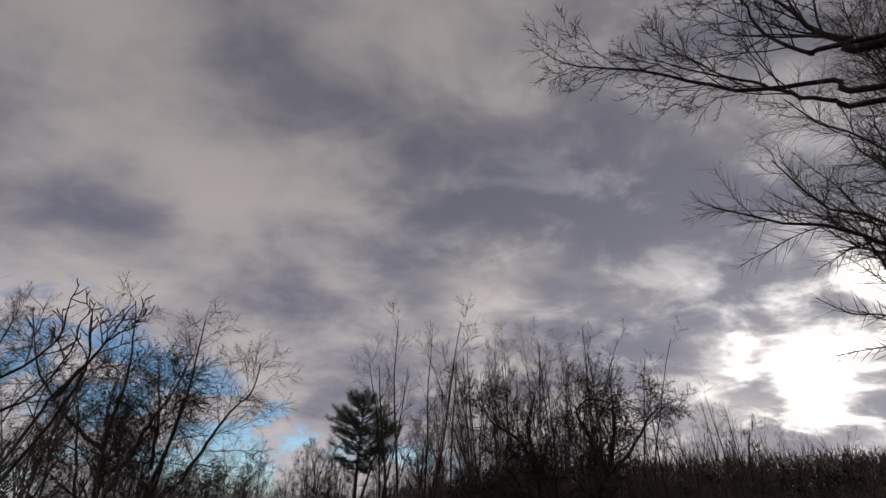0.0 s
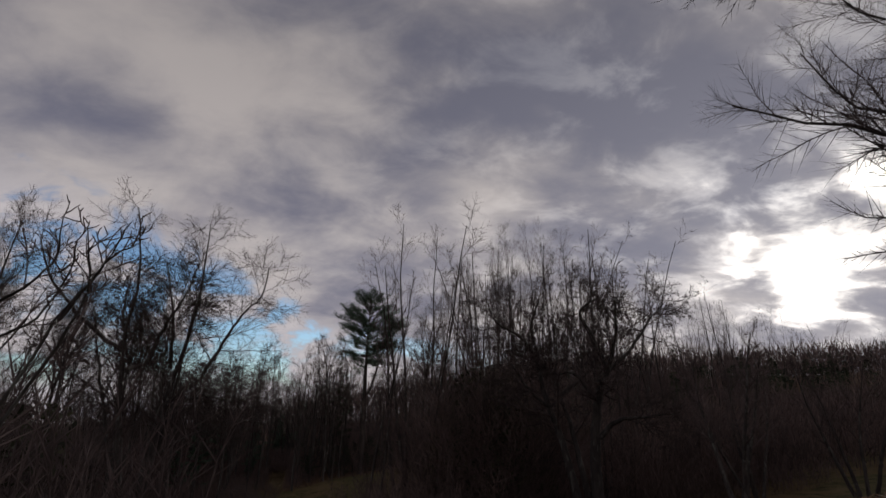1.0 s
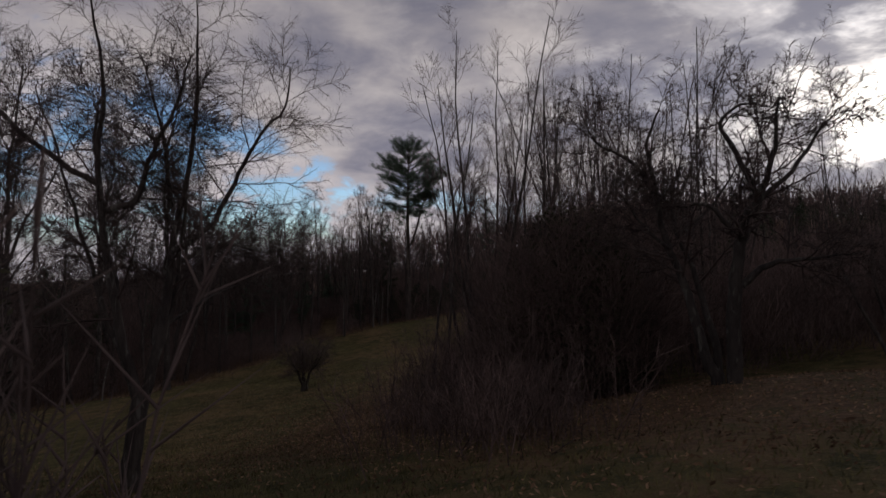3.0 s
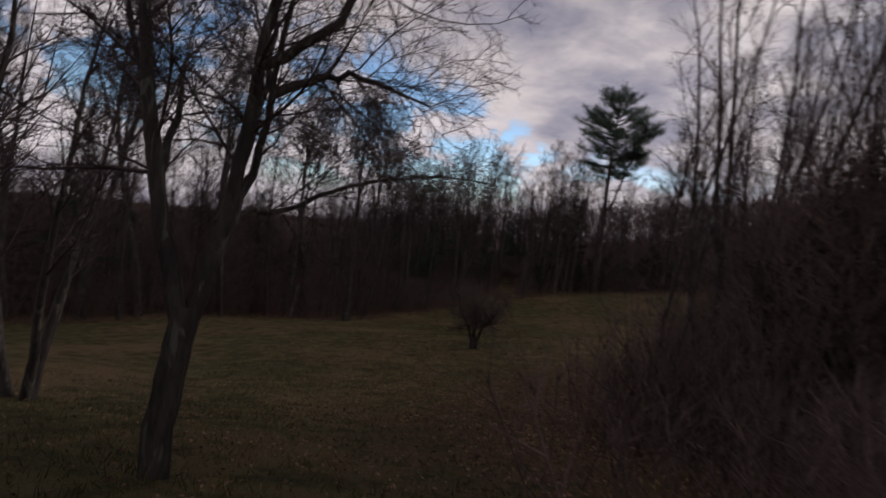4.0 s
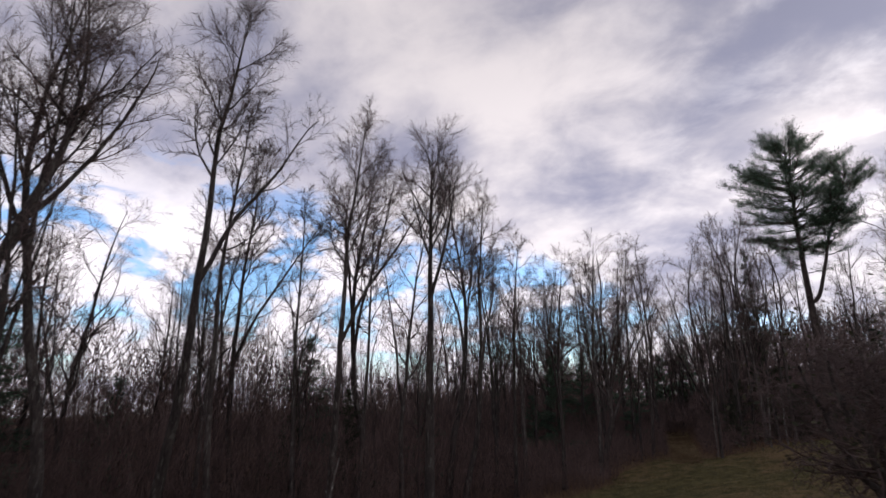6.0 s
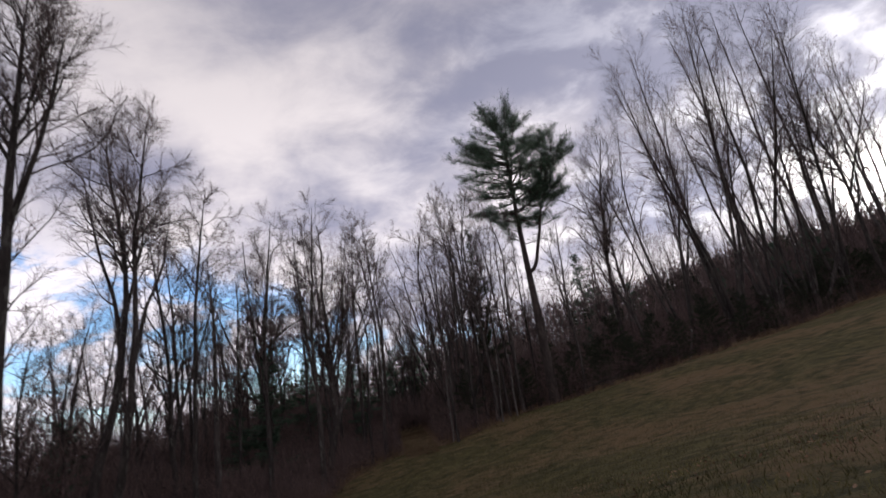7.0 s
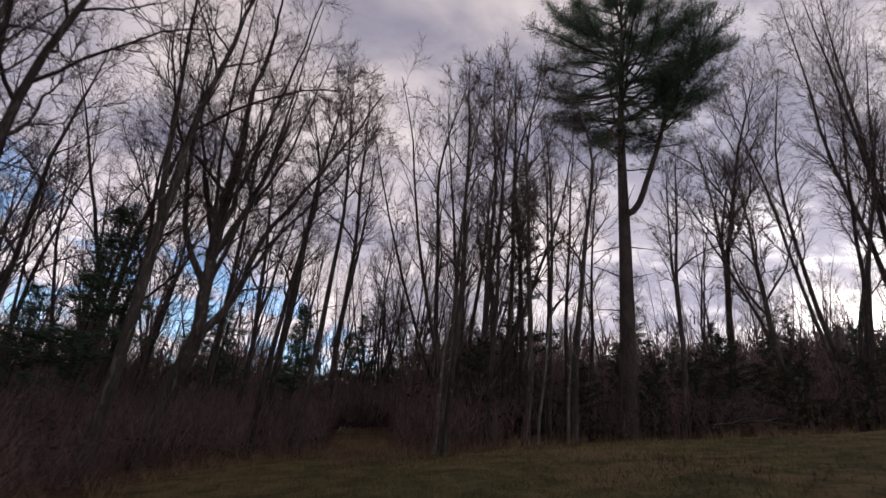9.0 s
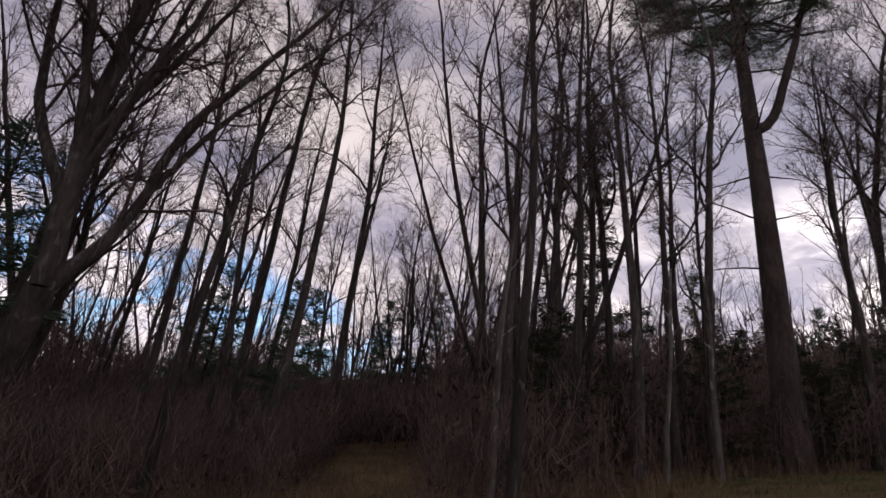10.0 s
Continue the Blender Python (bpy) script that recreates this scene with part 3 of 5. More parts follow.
spruce = small_conifer(31, 6.0, 1.7, "young_spruce", "young dark green spruce among bare trunks", NEEDLE, on_ground(-31.5, 74.0))
fir = small_conifer(32, 8.5, 2.0, "young_pine", "young pine with ragged dull green boughs", NEEDLE_DULL, on_ground(-21.9, 79.0), 0.5)
fir.scale = (1.0, 1.0, 1.9)
copies([spruce], [(-47.2, 88.9, 1.8, 40), (-36.4, 84.4, 1.4, 90), (-32.3, 85.5, 1.3, 10), (-39.6, 80.2, 1.5, 250), (-34.6, 88.6, 1.2, 170), (-45.7, 30.0, 1.85, 200), (-49.0, 51.0, 2.2, 120), (-35.5, 66.5, 1.5, 15), (-5.5, 101, 1.5, 60), (-37.5, 66, 1.0, 65),
                  (3, 96, 1.2, 130), (-52, 38, 1.5, 300), (-50, 24, 1.5, 250), (-31.0, 91, 1.6, 0), (-12.5, 86, 0.9, 10), (8, 92, 1.3, 44), (14, 97, 1.5, 5), (-42, 57, 1.3, 33), (-9.5, 122, 2.6, 77)], 1)
copies([fir], [(-40, 47, 0.9, 70), (-47, 30, 1.0, 200), (-46.5, 26.8, 0.9, 20), (-43.5, 45.5, 0.9, 120), (-10, 88, 0.8, 20), (-26, 87, 0.95, 150), (2, 104, 1.1, 95)], 2)

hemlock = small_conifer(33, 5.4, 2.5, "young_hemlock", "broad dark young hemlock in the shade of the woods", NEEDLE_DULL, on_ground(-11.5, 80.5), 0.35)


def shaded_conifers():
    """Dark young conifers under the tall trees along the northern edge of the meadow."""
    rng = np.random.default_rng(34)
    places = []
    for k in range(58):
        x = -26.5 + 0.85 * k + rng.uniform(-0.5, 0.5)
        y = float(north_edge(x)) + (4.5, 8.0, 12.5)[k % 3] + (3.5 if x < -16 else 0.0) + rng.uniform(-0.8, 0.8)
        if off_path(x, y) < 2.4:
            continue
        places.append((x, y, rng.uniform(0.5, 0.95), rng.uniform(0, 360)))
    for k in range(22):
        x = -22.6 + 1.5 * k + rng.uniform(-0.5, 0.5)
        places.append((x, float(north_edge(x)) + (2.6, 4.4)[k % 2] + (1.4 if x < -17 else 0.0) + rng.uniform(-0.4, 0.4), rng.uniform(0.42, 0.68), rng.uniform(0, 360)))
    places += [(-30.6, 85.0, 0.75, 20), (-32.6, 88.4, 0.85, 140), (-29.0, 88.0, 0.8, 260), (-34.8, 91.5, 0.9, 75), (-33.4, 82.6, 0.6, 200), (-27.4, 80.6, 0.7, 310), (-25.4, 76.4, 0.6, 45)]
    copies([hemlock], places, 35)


shaded_conifers()

# ---- woodland trees ----
W = "leafless woodland tree with grey-brown bark"
oak = bare_tree(41, 25.0, 0.24, 0.58, 0.19, label="tall leafless tree with high rising limbs", limbs=16, at=on_ground(-38.8, 31.0), wander=0.075, forks=2, density=1.2)
ash = bare_tree(42, 23.5, 0.20, 0.60, 0.16, label=W, limbs=14, at=on_ground(-44.0, 42.0), lean=(0.03, 0.02), wander=0.07, forks=1, density=1.3)
maple = bare_tree(43, 23.0, 0.22, 0.46, 0.23, label=W, limbs=18, at=on_ground(-41.0, 24.0), wander=0.07, forks=2, density=1.05)
slim = bare_tree(44, 19.5, 0.14, 0.56, 0.14, label="slender leafless tree with upright twigs", limbs=16, at=on_ground(-37.3, 45.5), wander=0.035)
whip = bare_tree(45, 14.0, 0.09, 0.35, 0.15, label="thin leafless tree with upright twigs", limbs=12, at=on_ground(-22.95, 65.4), wander=0.03, density=0.8)
fan_top = bare_tree(46, 20.5, 0.25, 0.66, 0.21, label="tall leafless tree with a fan-shaped head", limbs=18, at=on_ground(-31.0, 44.3), wander=0.025, forks=1)
tall_fan = fan_tree(61, 22.5, 5, 0.17, 15, label="tall leafless tree of several slender rising stems", at=on_ground(-5.0, 80.6), density=1.5)
spray = fan_tree(48, 16.5, 8, 0.12, 30, label="clump of leafless stems opening like a fan", at=on_ground(-23.8, 72.5))
poplar = fan_tree(49, 12.4, 4, 0.065, 15, name="poplar_clump", label="clump of thin upright leafless stems", at=on_ground(-1.4, 24.6), density=0.6)
poplar_fan = fan_tree(59, 13.2, 6, 0.10, 17, name="poplar_clump", label="grey-stemmed poplar clump opening upwards like a fan", at=on_ground(-3.2, 22.8), density=0.9)
young_poplar = fan_tree(60, 9.8, 2, 0.06, 7, name="poplar_clump", label="young poplar of two thin stems before the hedgerow", at=on_ground(-4.4, 20.4), density=0.8)
leaning = bare_tree(50, 17.0, 0.20, 0.36, 0.25, label="leaning leafless tree with a forked trunk", limbs=17, at=on_ground(-39.5, 71.0), lean=(0.20, 0.0), wander=0.05, forks=1, density=1.1)
dead = bare_tree(51, 16.8, 0.19, 0.72, 0.12, label="dead standing tree with a broken crooked top", limbs=7, at=on_ground(-34.2, 58.6), density=0.5)

thin_a = bare_tree(52, 18.0, 0.15, 0.42, 0.20, label=W, limbs=13, at=on_ground(-45.0, 47.0), density=0.8, forks=1)
thin_b = bare_tree(53, 15.0, 0.11, 0.38, 0.18, label="slender leafless tree deep in the woods", limbs=13, at=on_ground(-43.0, 62.0), density=0.8)
thin_c = bare_tree(54, 19.5, 0.18, 0.36, 0.24, label=W, limbs=12, at=on_ground(-24.0, 88.0), density=0.8, forks=1)


def forked_leaner(at):
    """The old tree at the end of the flight: a leaning trunk that forks low into an upright stem and a long rising limb."""
    rng = np.random.default_rng(55)
    foot = along([(0, 0, -0.4), (0.2, -0.08, 0.6), (0.65, -0.24, 2.1), (1.1, -0.4, 3.48)], 0.25, 0.20, rng, 0.012)
    arms = [along([(1.1, -0.4, 3.48), (1.01, -0.53, 5.4), (1.02, -0.51, 7.2), (1.05, -0.5, 8.9), (0.97, -0.57, 11.0), (1.1, -0.4, 13.5), (0.9, -0.3, 16.0)], 0.18, 0.03, rng, 0.02),
            along([(1.1, -0.4, 3.4), (1.34, -0.09, 4.0), (1.59, 0.26, 5.05), (1.81, 0.55, 6.8), (2.48, 1.44, 9.0), (3.24, 2.45, 11.6), (3.88, 3.31, 14.2)], 0.13, 0.025, rng, 0.02)]
    limbs = [along([(1.66, 0.36, 5.5), (1.85, 0.6, 6.1), (2.26, 1.15, 7.5), (3.28, 2.51, 10.4), (3.94, 3.38, 12.5)], 0.075, 0.018, rng, 0.02),
             along([(1.02, -0.5, 5.8), (1.5, -0.1, 7.6), (1.9, 0.2, 10.0), (2.0, 0.4, 12.5)], 0.10, 0.02, rng, 0.02),
             along([(1.0, -0.5, 4.8), (0.2, -0.9, 6.5), (-0.3, -1.0, 9.5), (-0.6, -1.0, 12.5)], 0.11, 0.02, rng, 0.02),
             along([(1.02, -0.5, 7.6), (0.4, -1.3, 8.4), (-0.6, -2.2, 9.4)], 0.06, 0.015, rng, 0.02)]
    for k in range(6):
        turn, low, out = 2.4 * k, 4.6 + 0.35 * k, 1.4 + 0.22 * k
        c, s = math.cos(turn), math.sin(turn)
        limbs.append(along([(1.05, -0.5, low), (1.05 + 0.3 * out * c, -0.5 + 0.3 * out * s, low + 1.8), (1.1 + 0.7 * out * c, -0.4 + 0.7 * out * s, low + 4.4), (1.2 + out * c, -0.3 + out * s, 15.6 - 0.25 * out * out)], 0.085, 0.015, rng, 0.03))
    spec = [(13, 0.25, 1.0, 42, 2.4, 0.42, 6, 0.12, 0.04), (8, 0.2, 1.0, 42, 0.95, 0.55, 4, 0.16, 0.04), (9, 0.1, 1.0, 44, 0.42, 0.65, 1, 0.2, 0.08)]
    branches, twigs = twiggy(rng, arms + limbs, spec)
    return stems_to_tree("leaning_tree", "old leaning tree forked low into a stem and a long limb", [([flare(foot, 0.35)] + arms, 10), (limbs, 7)], branches, twigs, BARK, at, group="woodland trees")


# trees that the path passes near, one by one along the edge of the woods
copies([ash, slim, oak], [(-36.2, 42.6, 1.0, 30), (-37.0, 41.2, 0.95, 200), (-38.5, 27.2, 1.02, 140), (-37.0, 34.4, 1.14, 60), (-37.8, 37.2, 1.18, 250), (-39.4, 48.5, 1.0, 10),
                          (-33.6, 50.5, 0.9, 75), (-32.4, 54.2, 0.95, 310), (-36.8, 53.0, 1.0, 180)], 3)
copies([whip, thin_b], [(-22.3, 69.4, 1.15, 50), (-21.0, 70.6, 1.2, 170), (-20.2, 70.9, 1.1, 260), (-19.3, 71.8, 1.2, 20), (-23.6, 68.4, 1.1, 95), (-24.6, 71.4, 1.2, 210), (-18.2, 77.5, 1.2, 65),
                        (-23.0, 71.8, 1.3, 130), (-22.0, 72.8, 1.4, 15), (-21.2, 74.2, 1.35, 240), (-20.3, 77.4, 1.4, 330), (-23.4, 75.0, 1.3, 80), (-19.4, 74.6, 1.25, 190)], 4)
copies([slim, thin_a], [(-30.6, 70.2, 1.0, 300), (-29.8, 74.5, 1.1, 15), (-32.8, 69.6, 0.95, 120), (-14.6, 75.4, 0.9, 165), (-28.6, 68.6, 0.9, 40)], 4)
copies([tall_fan, maple, tall_fan, spray], [(-1.0, 81.6, 1.28, 190), (-10.2, 83.0, 1.05, 75), (2.8, 83.0, 1.36, 280), (6.6, 84.6, 1.45, 10), (10.4, 86.5, 1.4, 230), (14.5, 88.0, 1.05, 330), (18, 90, 1.1, 60)], 5)
copies([spray, thin_b], [(-30.4, 83.6, 0.85, 40), (-32.0, 87.2, 0.95, 160), (-28.6, 86.4, 0.95, 290), (-29.6, 81.2, 0.9, 210), (-33.8, 84.8, 0.8, 15)], 9)
forked_leaner(on_ground(-30.9, 64.3))
copies([leaning], [(-8.4, 79.5, 0.95, 180)], 6)
copies([poplar], [(0.0, 27.4, 1.0, 200), (0.9, 25.4, 1.0, 130), (2.8, 25.8, 1.05, 300), (4.4, 23.6, 1.02, 20), (6.3, 26.4, 0.95, 250), (8.3, 28.6, 0.9, 60), (1.6, 28.6, 1.0, 15),
                  (5.2, 30.5, 1.0, 340), (11.6, 30.0, 0.8, 110), (14.6, 34.0, 0.85, 170)], 7)


def deep_woods():
    """More trees behind those at the edge, none nearer than two metres to another."""
    rng = np.random.default_rng(71)
    taken = [(o.location.x, o.location.y) for o in bpy.data.objects if o.parent is None and o.type == "EMPTY"]
    places = []
    while len(places) < 85:
        x, y = rng.uniform(-66, 22), rng.uniform(4, 104)
        deep = float(in_woods(x, y))
        if not 1.0 < deep < 26 or x > -13 and y < 98 or off_path(x, y) < 1.6 or rng.uniform() > math.exp(-deep / 22):
            continue
        if min((x - a) ** 2 + (y - b) ** 2 for a, b in taken) < 4.5:
            continue
        taken.append((x, y))
        places.append((x, y, rng.uniform(0.8, 1.08), rng.uniform(0, 360)))
    copies([thin_a, thin_b, thin_c, thin_b, thin_a], places, 8)


deep_woods()


# ---- orchard trees by the start of the flight ----
def orchard_tree(at):
    """The forked tree on the west side of the path, with one long low limb out over the grass."""
    rng = np.random.default_rng(81)
    foot = along([(0, 0, -0.4), (0.0, 0.0, 0.3), (0.05, 0.06, 0.9), (0.1, 0.12, 1.55)], 0.14, 0.125, rng, 0.008)
    arms = [along([(0.08, 0.09, 1.35), (-0.06, -0.06, 2.2), (-0.22, -0.2, 3.7), (-0.34, -0.3, 5.0), (-0.28, -0.22, 6.4), (-0.5, -0.4, 8.0)], 0.085, 0.010, rng, 0.015),
            along([(0.12, 0.15, 1.4), (0.3, 0.3, 2.4), (0.42, 0.38, 3.6), (0.6, 0.55, 5.0), (0.74, 0.6, 6.4), (0.76, 0.55, 7.9)], 0.08, 0.010, rng, 0.015),
            along([(0.26, 0.28, 2.1), (0.38, 0.5, 3.0), (0.46, 0.64, 4.4), (0.52, 0.85, 6.2)], 0.05, 0.010, rng, 0.015)]
    limbs = [along([(0.44, 0.4, 3.7), (0.9, 0.8, 4.2), (1.2, 1.08, 5.05), (1.46, 1.3, 5.75), (1.8, 1.58, 6.3), (1.95, 1.5, 7.0)], 0.05, 0.012, rng, 0.015),
             along([(-0.24, -0.22, 4.3), (0.06, 0.05, 4.55), (0.22, 0.19, 5.3), (0.46, 0.41, 6.0), (0.64, 0.56, 6.9)], 0.06, 0.012, rng, 0.012),
             along([(0.42, 0.58, 3.5), (0.64, 0.92, 3.75), (0.88, 1.26, 3.84), (1.3, 1.9, 3.7)], 0.05, 0.012, rng, 0.012),
             along([(0.2, 0.3, 2.2), (-0.3, 1.0, 2.4), (-0.54, 1.84, 2.45), (-0.37, 2.45, 2.75), (-0.11, 3.42, 3.05), (0.15, 4.36, 3.2), (0.5, 5.5, 3.25)], 0.042, 0.012, rng, 0.012),
             along([(0.4, 0.4, 4.4), (0.36, 0.32, 5.4), (0.1, 0.1, 6.8)], 0.045, 0.01, rng, 0.012),
             along([(-0.3, -0.26, 4.7), (-0.9, -0.7, 5.2), (-1.6, -1.1, 6.1), (-2.0, -1.2, 7.0)], 0.05, 0.01, rng, 0.012),
             along([(-0.3, -0.28, 5.0), (-0.8, 0.2, 5.6), (-1.3, 0.9, 6.5)], 0.045, 0.01, rng, 0.012),
             along([(0.05, 0.05, 1.5), (-0.45, 0.1, 2.5), (-0.9, 0.1, 3.8), (-1.1, -0.1, 5.0), (-1.5, -0.2, 6.3)], 0.05, 0.01, rng, 0.015),
             along([(0.2, 0.3, 2.3), (0.1, 0.7, 3.2), (-0.2, 1.1, 4.3), (-0.3, 1.3, 5.6), (-0.2, 1.6, 6.8)], 0.045, 0.01, rng, 0.015),
             along([(-0.1, -0.1, 2.6), (-0.6, 0.4, 3.4), (-1.3, 0.9, 4.0), (-2.0, 1.6, 4.3)], 0.04, 0.01, rng, 0.015)]
    spec = [(20, 0.25, 1.0, 58, 1.5, 0.36, 6, 0.14, 0.0), (11, 0.12, 1.0, 46, 0.62, 0.55, 3, 0.16, -0.02), (9, 0.1, 1.0, 44, 0.30, 0.6, 1, 0.2, -0.05)]
    branches, twigs = twiggy(rng, arms + limbs, spec)
    twigs = [(p, r * 0.6) if p.shape[1] == 2 else (p, r) for p, r in twigs]
    return stems_to_tree("orchard_tree", "old forked orchard tree with a long low limb", [([flare(foot, 0.45)] + arms, 10), (limbs, 7)], branches, twigs, BARK, at, group="orchard trees")


def apple_tree(at):
    """A wide old apple tree on two trunks, with a dense tangle of twigs."""
    rng = np.random.default_rng(82)
    arms = [along([(-0.02, 0, -0.3), (-0.1, 0.05, 0.5), (-0.3, 0.12, 1.1), (-0.5, 0.2, 1.95), (-0.72, 0.29, 2.85), (-1.06, 0.43, 3.9), (-1.2, 0.48, 4.95), (-1.32, 0.53, 5.8), (-1.06, 0.43, 6.6)], 0.15, 0.02, rng, 0.015),
            along([(0.2, -0.08, -0.3), (0.21, -0.08, 0.7), (0.23, -0.1, 2.2), (0.34, -0.14, 3.25), (0.48, -0.19, 4.0), (0.77, -0.31, 4.6), (0.98, -0.4, 5.5), (1.08, -0.44, 6.5)], 0.19, 0.02, rng, 0.015),
            along([(0.05, 0.1, -0.3), (0.0, 0.3, 1.2), (-0.2, 0.9, 2.6), (-0.5, 1.6, 4.2), (-0.4, 2.0, 5.6)], 0.11, 0.02, rng, 0.02)]
    limbs = [along([(-1.18, 0.48, 4.7), (-1.67, 0.68, 5.5), (-2.4, 0.97, 6.05), (-2.73, 1.1, 6.8)], 0.06, 0.012, rng, 0.012),
             along([(0.69, -0.28, 4.5), (0.34, -0.14, 5.4), (0.07, -0.03, 6.1), (0.45, -0.18, 6.45), (1.0, -0.4, 6.3)], 0.07, 0.012, rng, 0.012),
             along([(0.36, -0.15, 2.6), (0.85, -0.34, 3.05), (1.5, -0.6, 3.15), (2.4, -0.8, 3.3)], 0.085, 0.012, rng, 0.012),
             along([(0.36, -0.14, 3.6), (-0.19, 0.08, 4.35), (-0.73, 0.29, 4.35), (-1.4, 0.2, 4.8)], 0.06, 0.012, rng, 0.012),
             along([(0.6, -0.25, 4.3), (1.4, -0.2, 5.0), (2.1, 0.1, 5.9), (2.6, 0.1, 6.4)], 0.06, 0.012, rng, 0.012),
             along([(-0.9, 0.36, 3.4), (-1.5, 0.1, 3.9), (-2.2, 0.0, 4.9)], 0.05, 0.012, rng, 0.012),
             along([(-0.4, 1.4, 3.8), (0.6, 2.0, 4.6), (1.4, 2.4, 5.8)], 0.06, 0.012, rng, 0.012)]
    spec = [(16, 0.45, 1.0, 62, 1.75, 0.45, 5, 0.2, 0.06), (11, 0.1, 1.0, 52, 0.52, 0.6, 3, 0.3, 0.03), (8, 0.1, 1.0, 50, 0.22, 0.75, 1, 0.3, 0.08)]
    branches, twigs = twiggy(rng, arms + limbs, spec)
    twigs = [(p, r * 1.4) for p, r in twigs]
    return stems_to_tree("apple_tree", "old apple tree on several trunks with tangled twigs", [([flare(a, 0.25) for a in arms], 10), (limbs, 7)], branches, twigs, BARK, at, group="orchard trees")


orchard_tree(on_ground(-7.6, 11.4))
apple_tree(on_ground(2.6, 16.2, 0.5))
plum = fan_tree(83, 7.0, 4, 0.10, 26, name="orchard_tree", label="small forked orchard tree with fine twigs", at=on_ground(5.0, 12.5, -0.1), group="orchard trees", density=1.15)
plum.scale = (0.62, 0.62, 0.52)
copies([plum], [(-13.6, 13.0, 1.0, 80), (-11.5, 10.4, 1.05, 200), (-10.6, 7.6, 0.95, 300), (10.5, 17.5, 0.7, 40), (-14.5, 8.0, 1.1, 10), (9.6, 22.0, 0.8, 120)], 9)
maple_near = bare_tree(84, 14.0, 0.20, 0.22, 0.40, label="spreading leafless tree with fine upswept twigs", limbs=28, at=on_ground(10.7, 11.3), wander=0.04, group="orchard trees", density=1.7)


def overhanging_tree(at):
    """The tree east of the start, whose limbs reach overhead."""
    rng = np.random.default_rng(85)
    trunk = along([(0, 0, -0.4), (0.0, 0.05, 2.0), (-0.1, 0.1, 4.2), (0.1, 0.0, 7.0), (0.2, 0.1, 11.0)], 0.28, 0.05, rng, 0.02)
    x, y, z = at
    goals = [([(5.34, 5.26, 6.14), (5.06, 5.43, 6.46), (4.82, 5.58, 6.83), (4.6, 5.7, 7.6), (4.3, 5.9, 8.6)], 0.085, 4.4),
             ([(5.18, 5.36, 5.53), (4.77, 5.61, 5.91), (3.85, 6.17, 6.34), (2.93, 6.73, 7.36), (2.16, 7.2, 8.03), (1.63, 7.53, 8.53)], 0.05, 4.0),
             ([(5.13, 5.39, 5.34), (4.74, 5.63, 5.57), (4.38, 5.85, 5.93), (4.05, 6.05, 6.38), (3.6, 6.32, 6.86), (3.0, 6.6, 7.5)], 0.045, 3.7),
             ([(5.05, 5.43, 6.42), (4.73, 5.63, 6.45), (4.34, 5.87, 7.16), (4.24, 5.93, 8.02), (4.0, 6.2, 9.0)], 0.045, 4.4)]
    limbs = []
    for points, r, h in goals:
        local = [(0, 0.1, h)] + [(a - x, b - y, c - z) for a, b, c in points]
        limbs.append(along(local, r, 0.008, rng, 0.012))
    spec = [(15, 0.45, 1.0, 34, 1.5, 0.5, 6, 0.09, 0.02), (6, 0.25, 1.0, 34, 0.6, 0.6, 4, 0.14, 0.03), (8, 0.2, 1.0, 36, 0.27, 0.7, 1, 0.2, 0.1)]
    branches, twigs = twiggy(rng, limbs, spec)
    more = grow(rng, one(trunk), [(14, 0.5, 1.0, 45, 3.0, 0.4, 6, 0.1, 0.06), (6, 0.2, 1.0, 40, 1.0, 0.5, 3, 0.15, 0.04), (9, 0.1, 1.0, 40, 0.4, 0.6, 1, 0.15, 0.1)])
    return stems_to_tree("overhanging_tree", "leafless tree with dark limbs reaching overhead", [([flare(trunk)], 10), (limbs, 7)], branches + more[:1], twigs + more[1:], BARK, at)


overhanging_tree(on_ground(8.6, 3.4))


def meadow_shrub(at):
    """The round thorny shrub on its own in the meadow: crooked stems, bare low down, under a wide flat crown."""
    rng = np.random.default_rng(86)
    arms = []
    for k in range(8):
        turn, out = k * 2.4 + rng.uniform(-0.3, 0.3), rng.uniform(0.35, 1.0)
        c, s = math.cos(turn), math.sin(turn)
        arms.append(along([(0.10 * c, 0.10 * s, -0.2), (0.16 * c, 0.16 * s, 0.45), ((0.2 + 0.3 * out) * c, (0.2 + 0.3 * out) * s, 1.0 + rng.uniform(-0.1, 0.1)),
                           ((0.3 + 0.75 * out) * c, (0.3 + 0.75 * out) * s, 1.75 - 0.25 * out), ((0.3 + 1.25 * out) * c, (0.3 + 1.25 * out) * s, 3.0 - 0.75 * out)], rng.uniform(0.06, 0.1), 0.014, rng, 0.025))
    spec = [(14, 0.45, 1.0, 64, 1.05, 0.5, 5, 0.2, 0.03), (8, 0.1, 1.0, 52, 0.55, 0.6, 3, 0.26, 0.02), (8, 0.1, 1.0, 55, 0.24, 0.7, 1, 0.3, 0.0)]
    branches, twigs = twiggy(rng, arms, spec)
    root = stems_to_tree("meadow_shrub", "round thorny shrub with a wide twiggy crown in the meadow", [(arms, 7)], branches, twigs, BARK, at, "shrub")
    n = 700
    a, r, h = rng.uniform(0, 6.28, n), np.sqrt(rng.uniform(0, 1, n)), rng.uniform(0, 1, n)
    top = 1.9 + 1.7 * np.sqrt(1 - r * r)
    v, f = leaf_quads(rng, np.stack([1.8 * r * np.cos(a), 1.8 * r * np.sin(a), 1.5 + h * (top - 1.5)], 1), 0.035, 0.8)
    part("leaves", put_mesh("leaves", v, f, BRUSH_LEAF), root, "few shrivelled dark leaves")
    return root


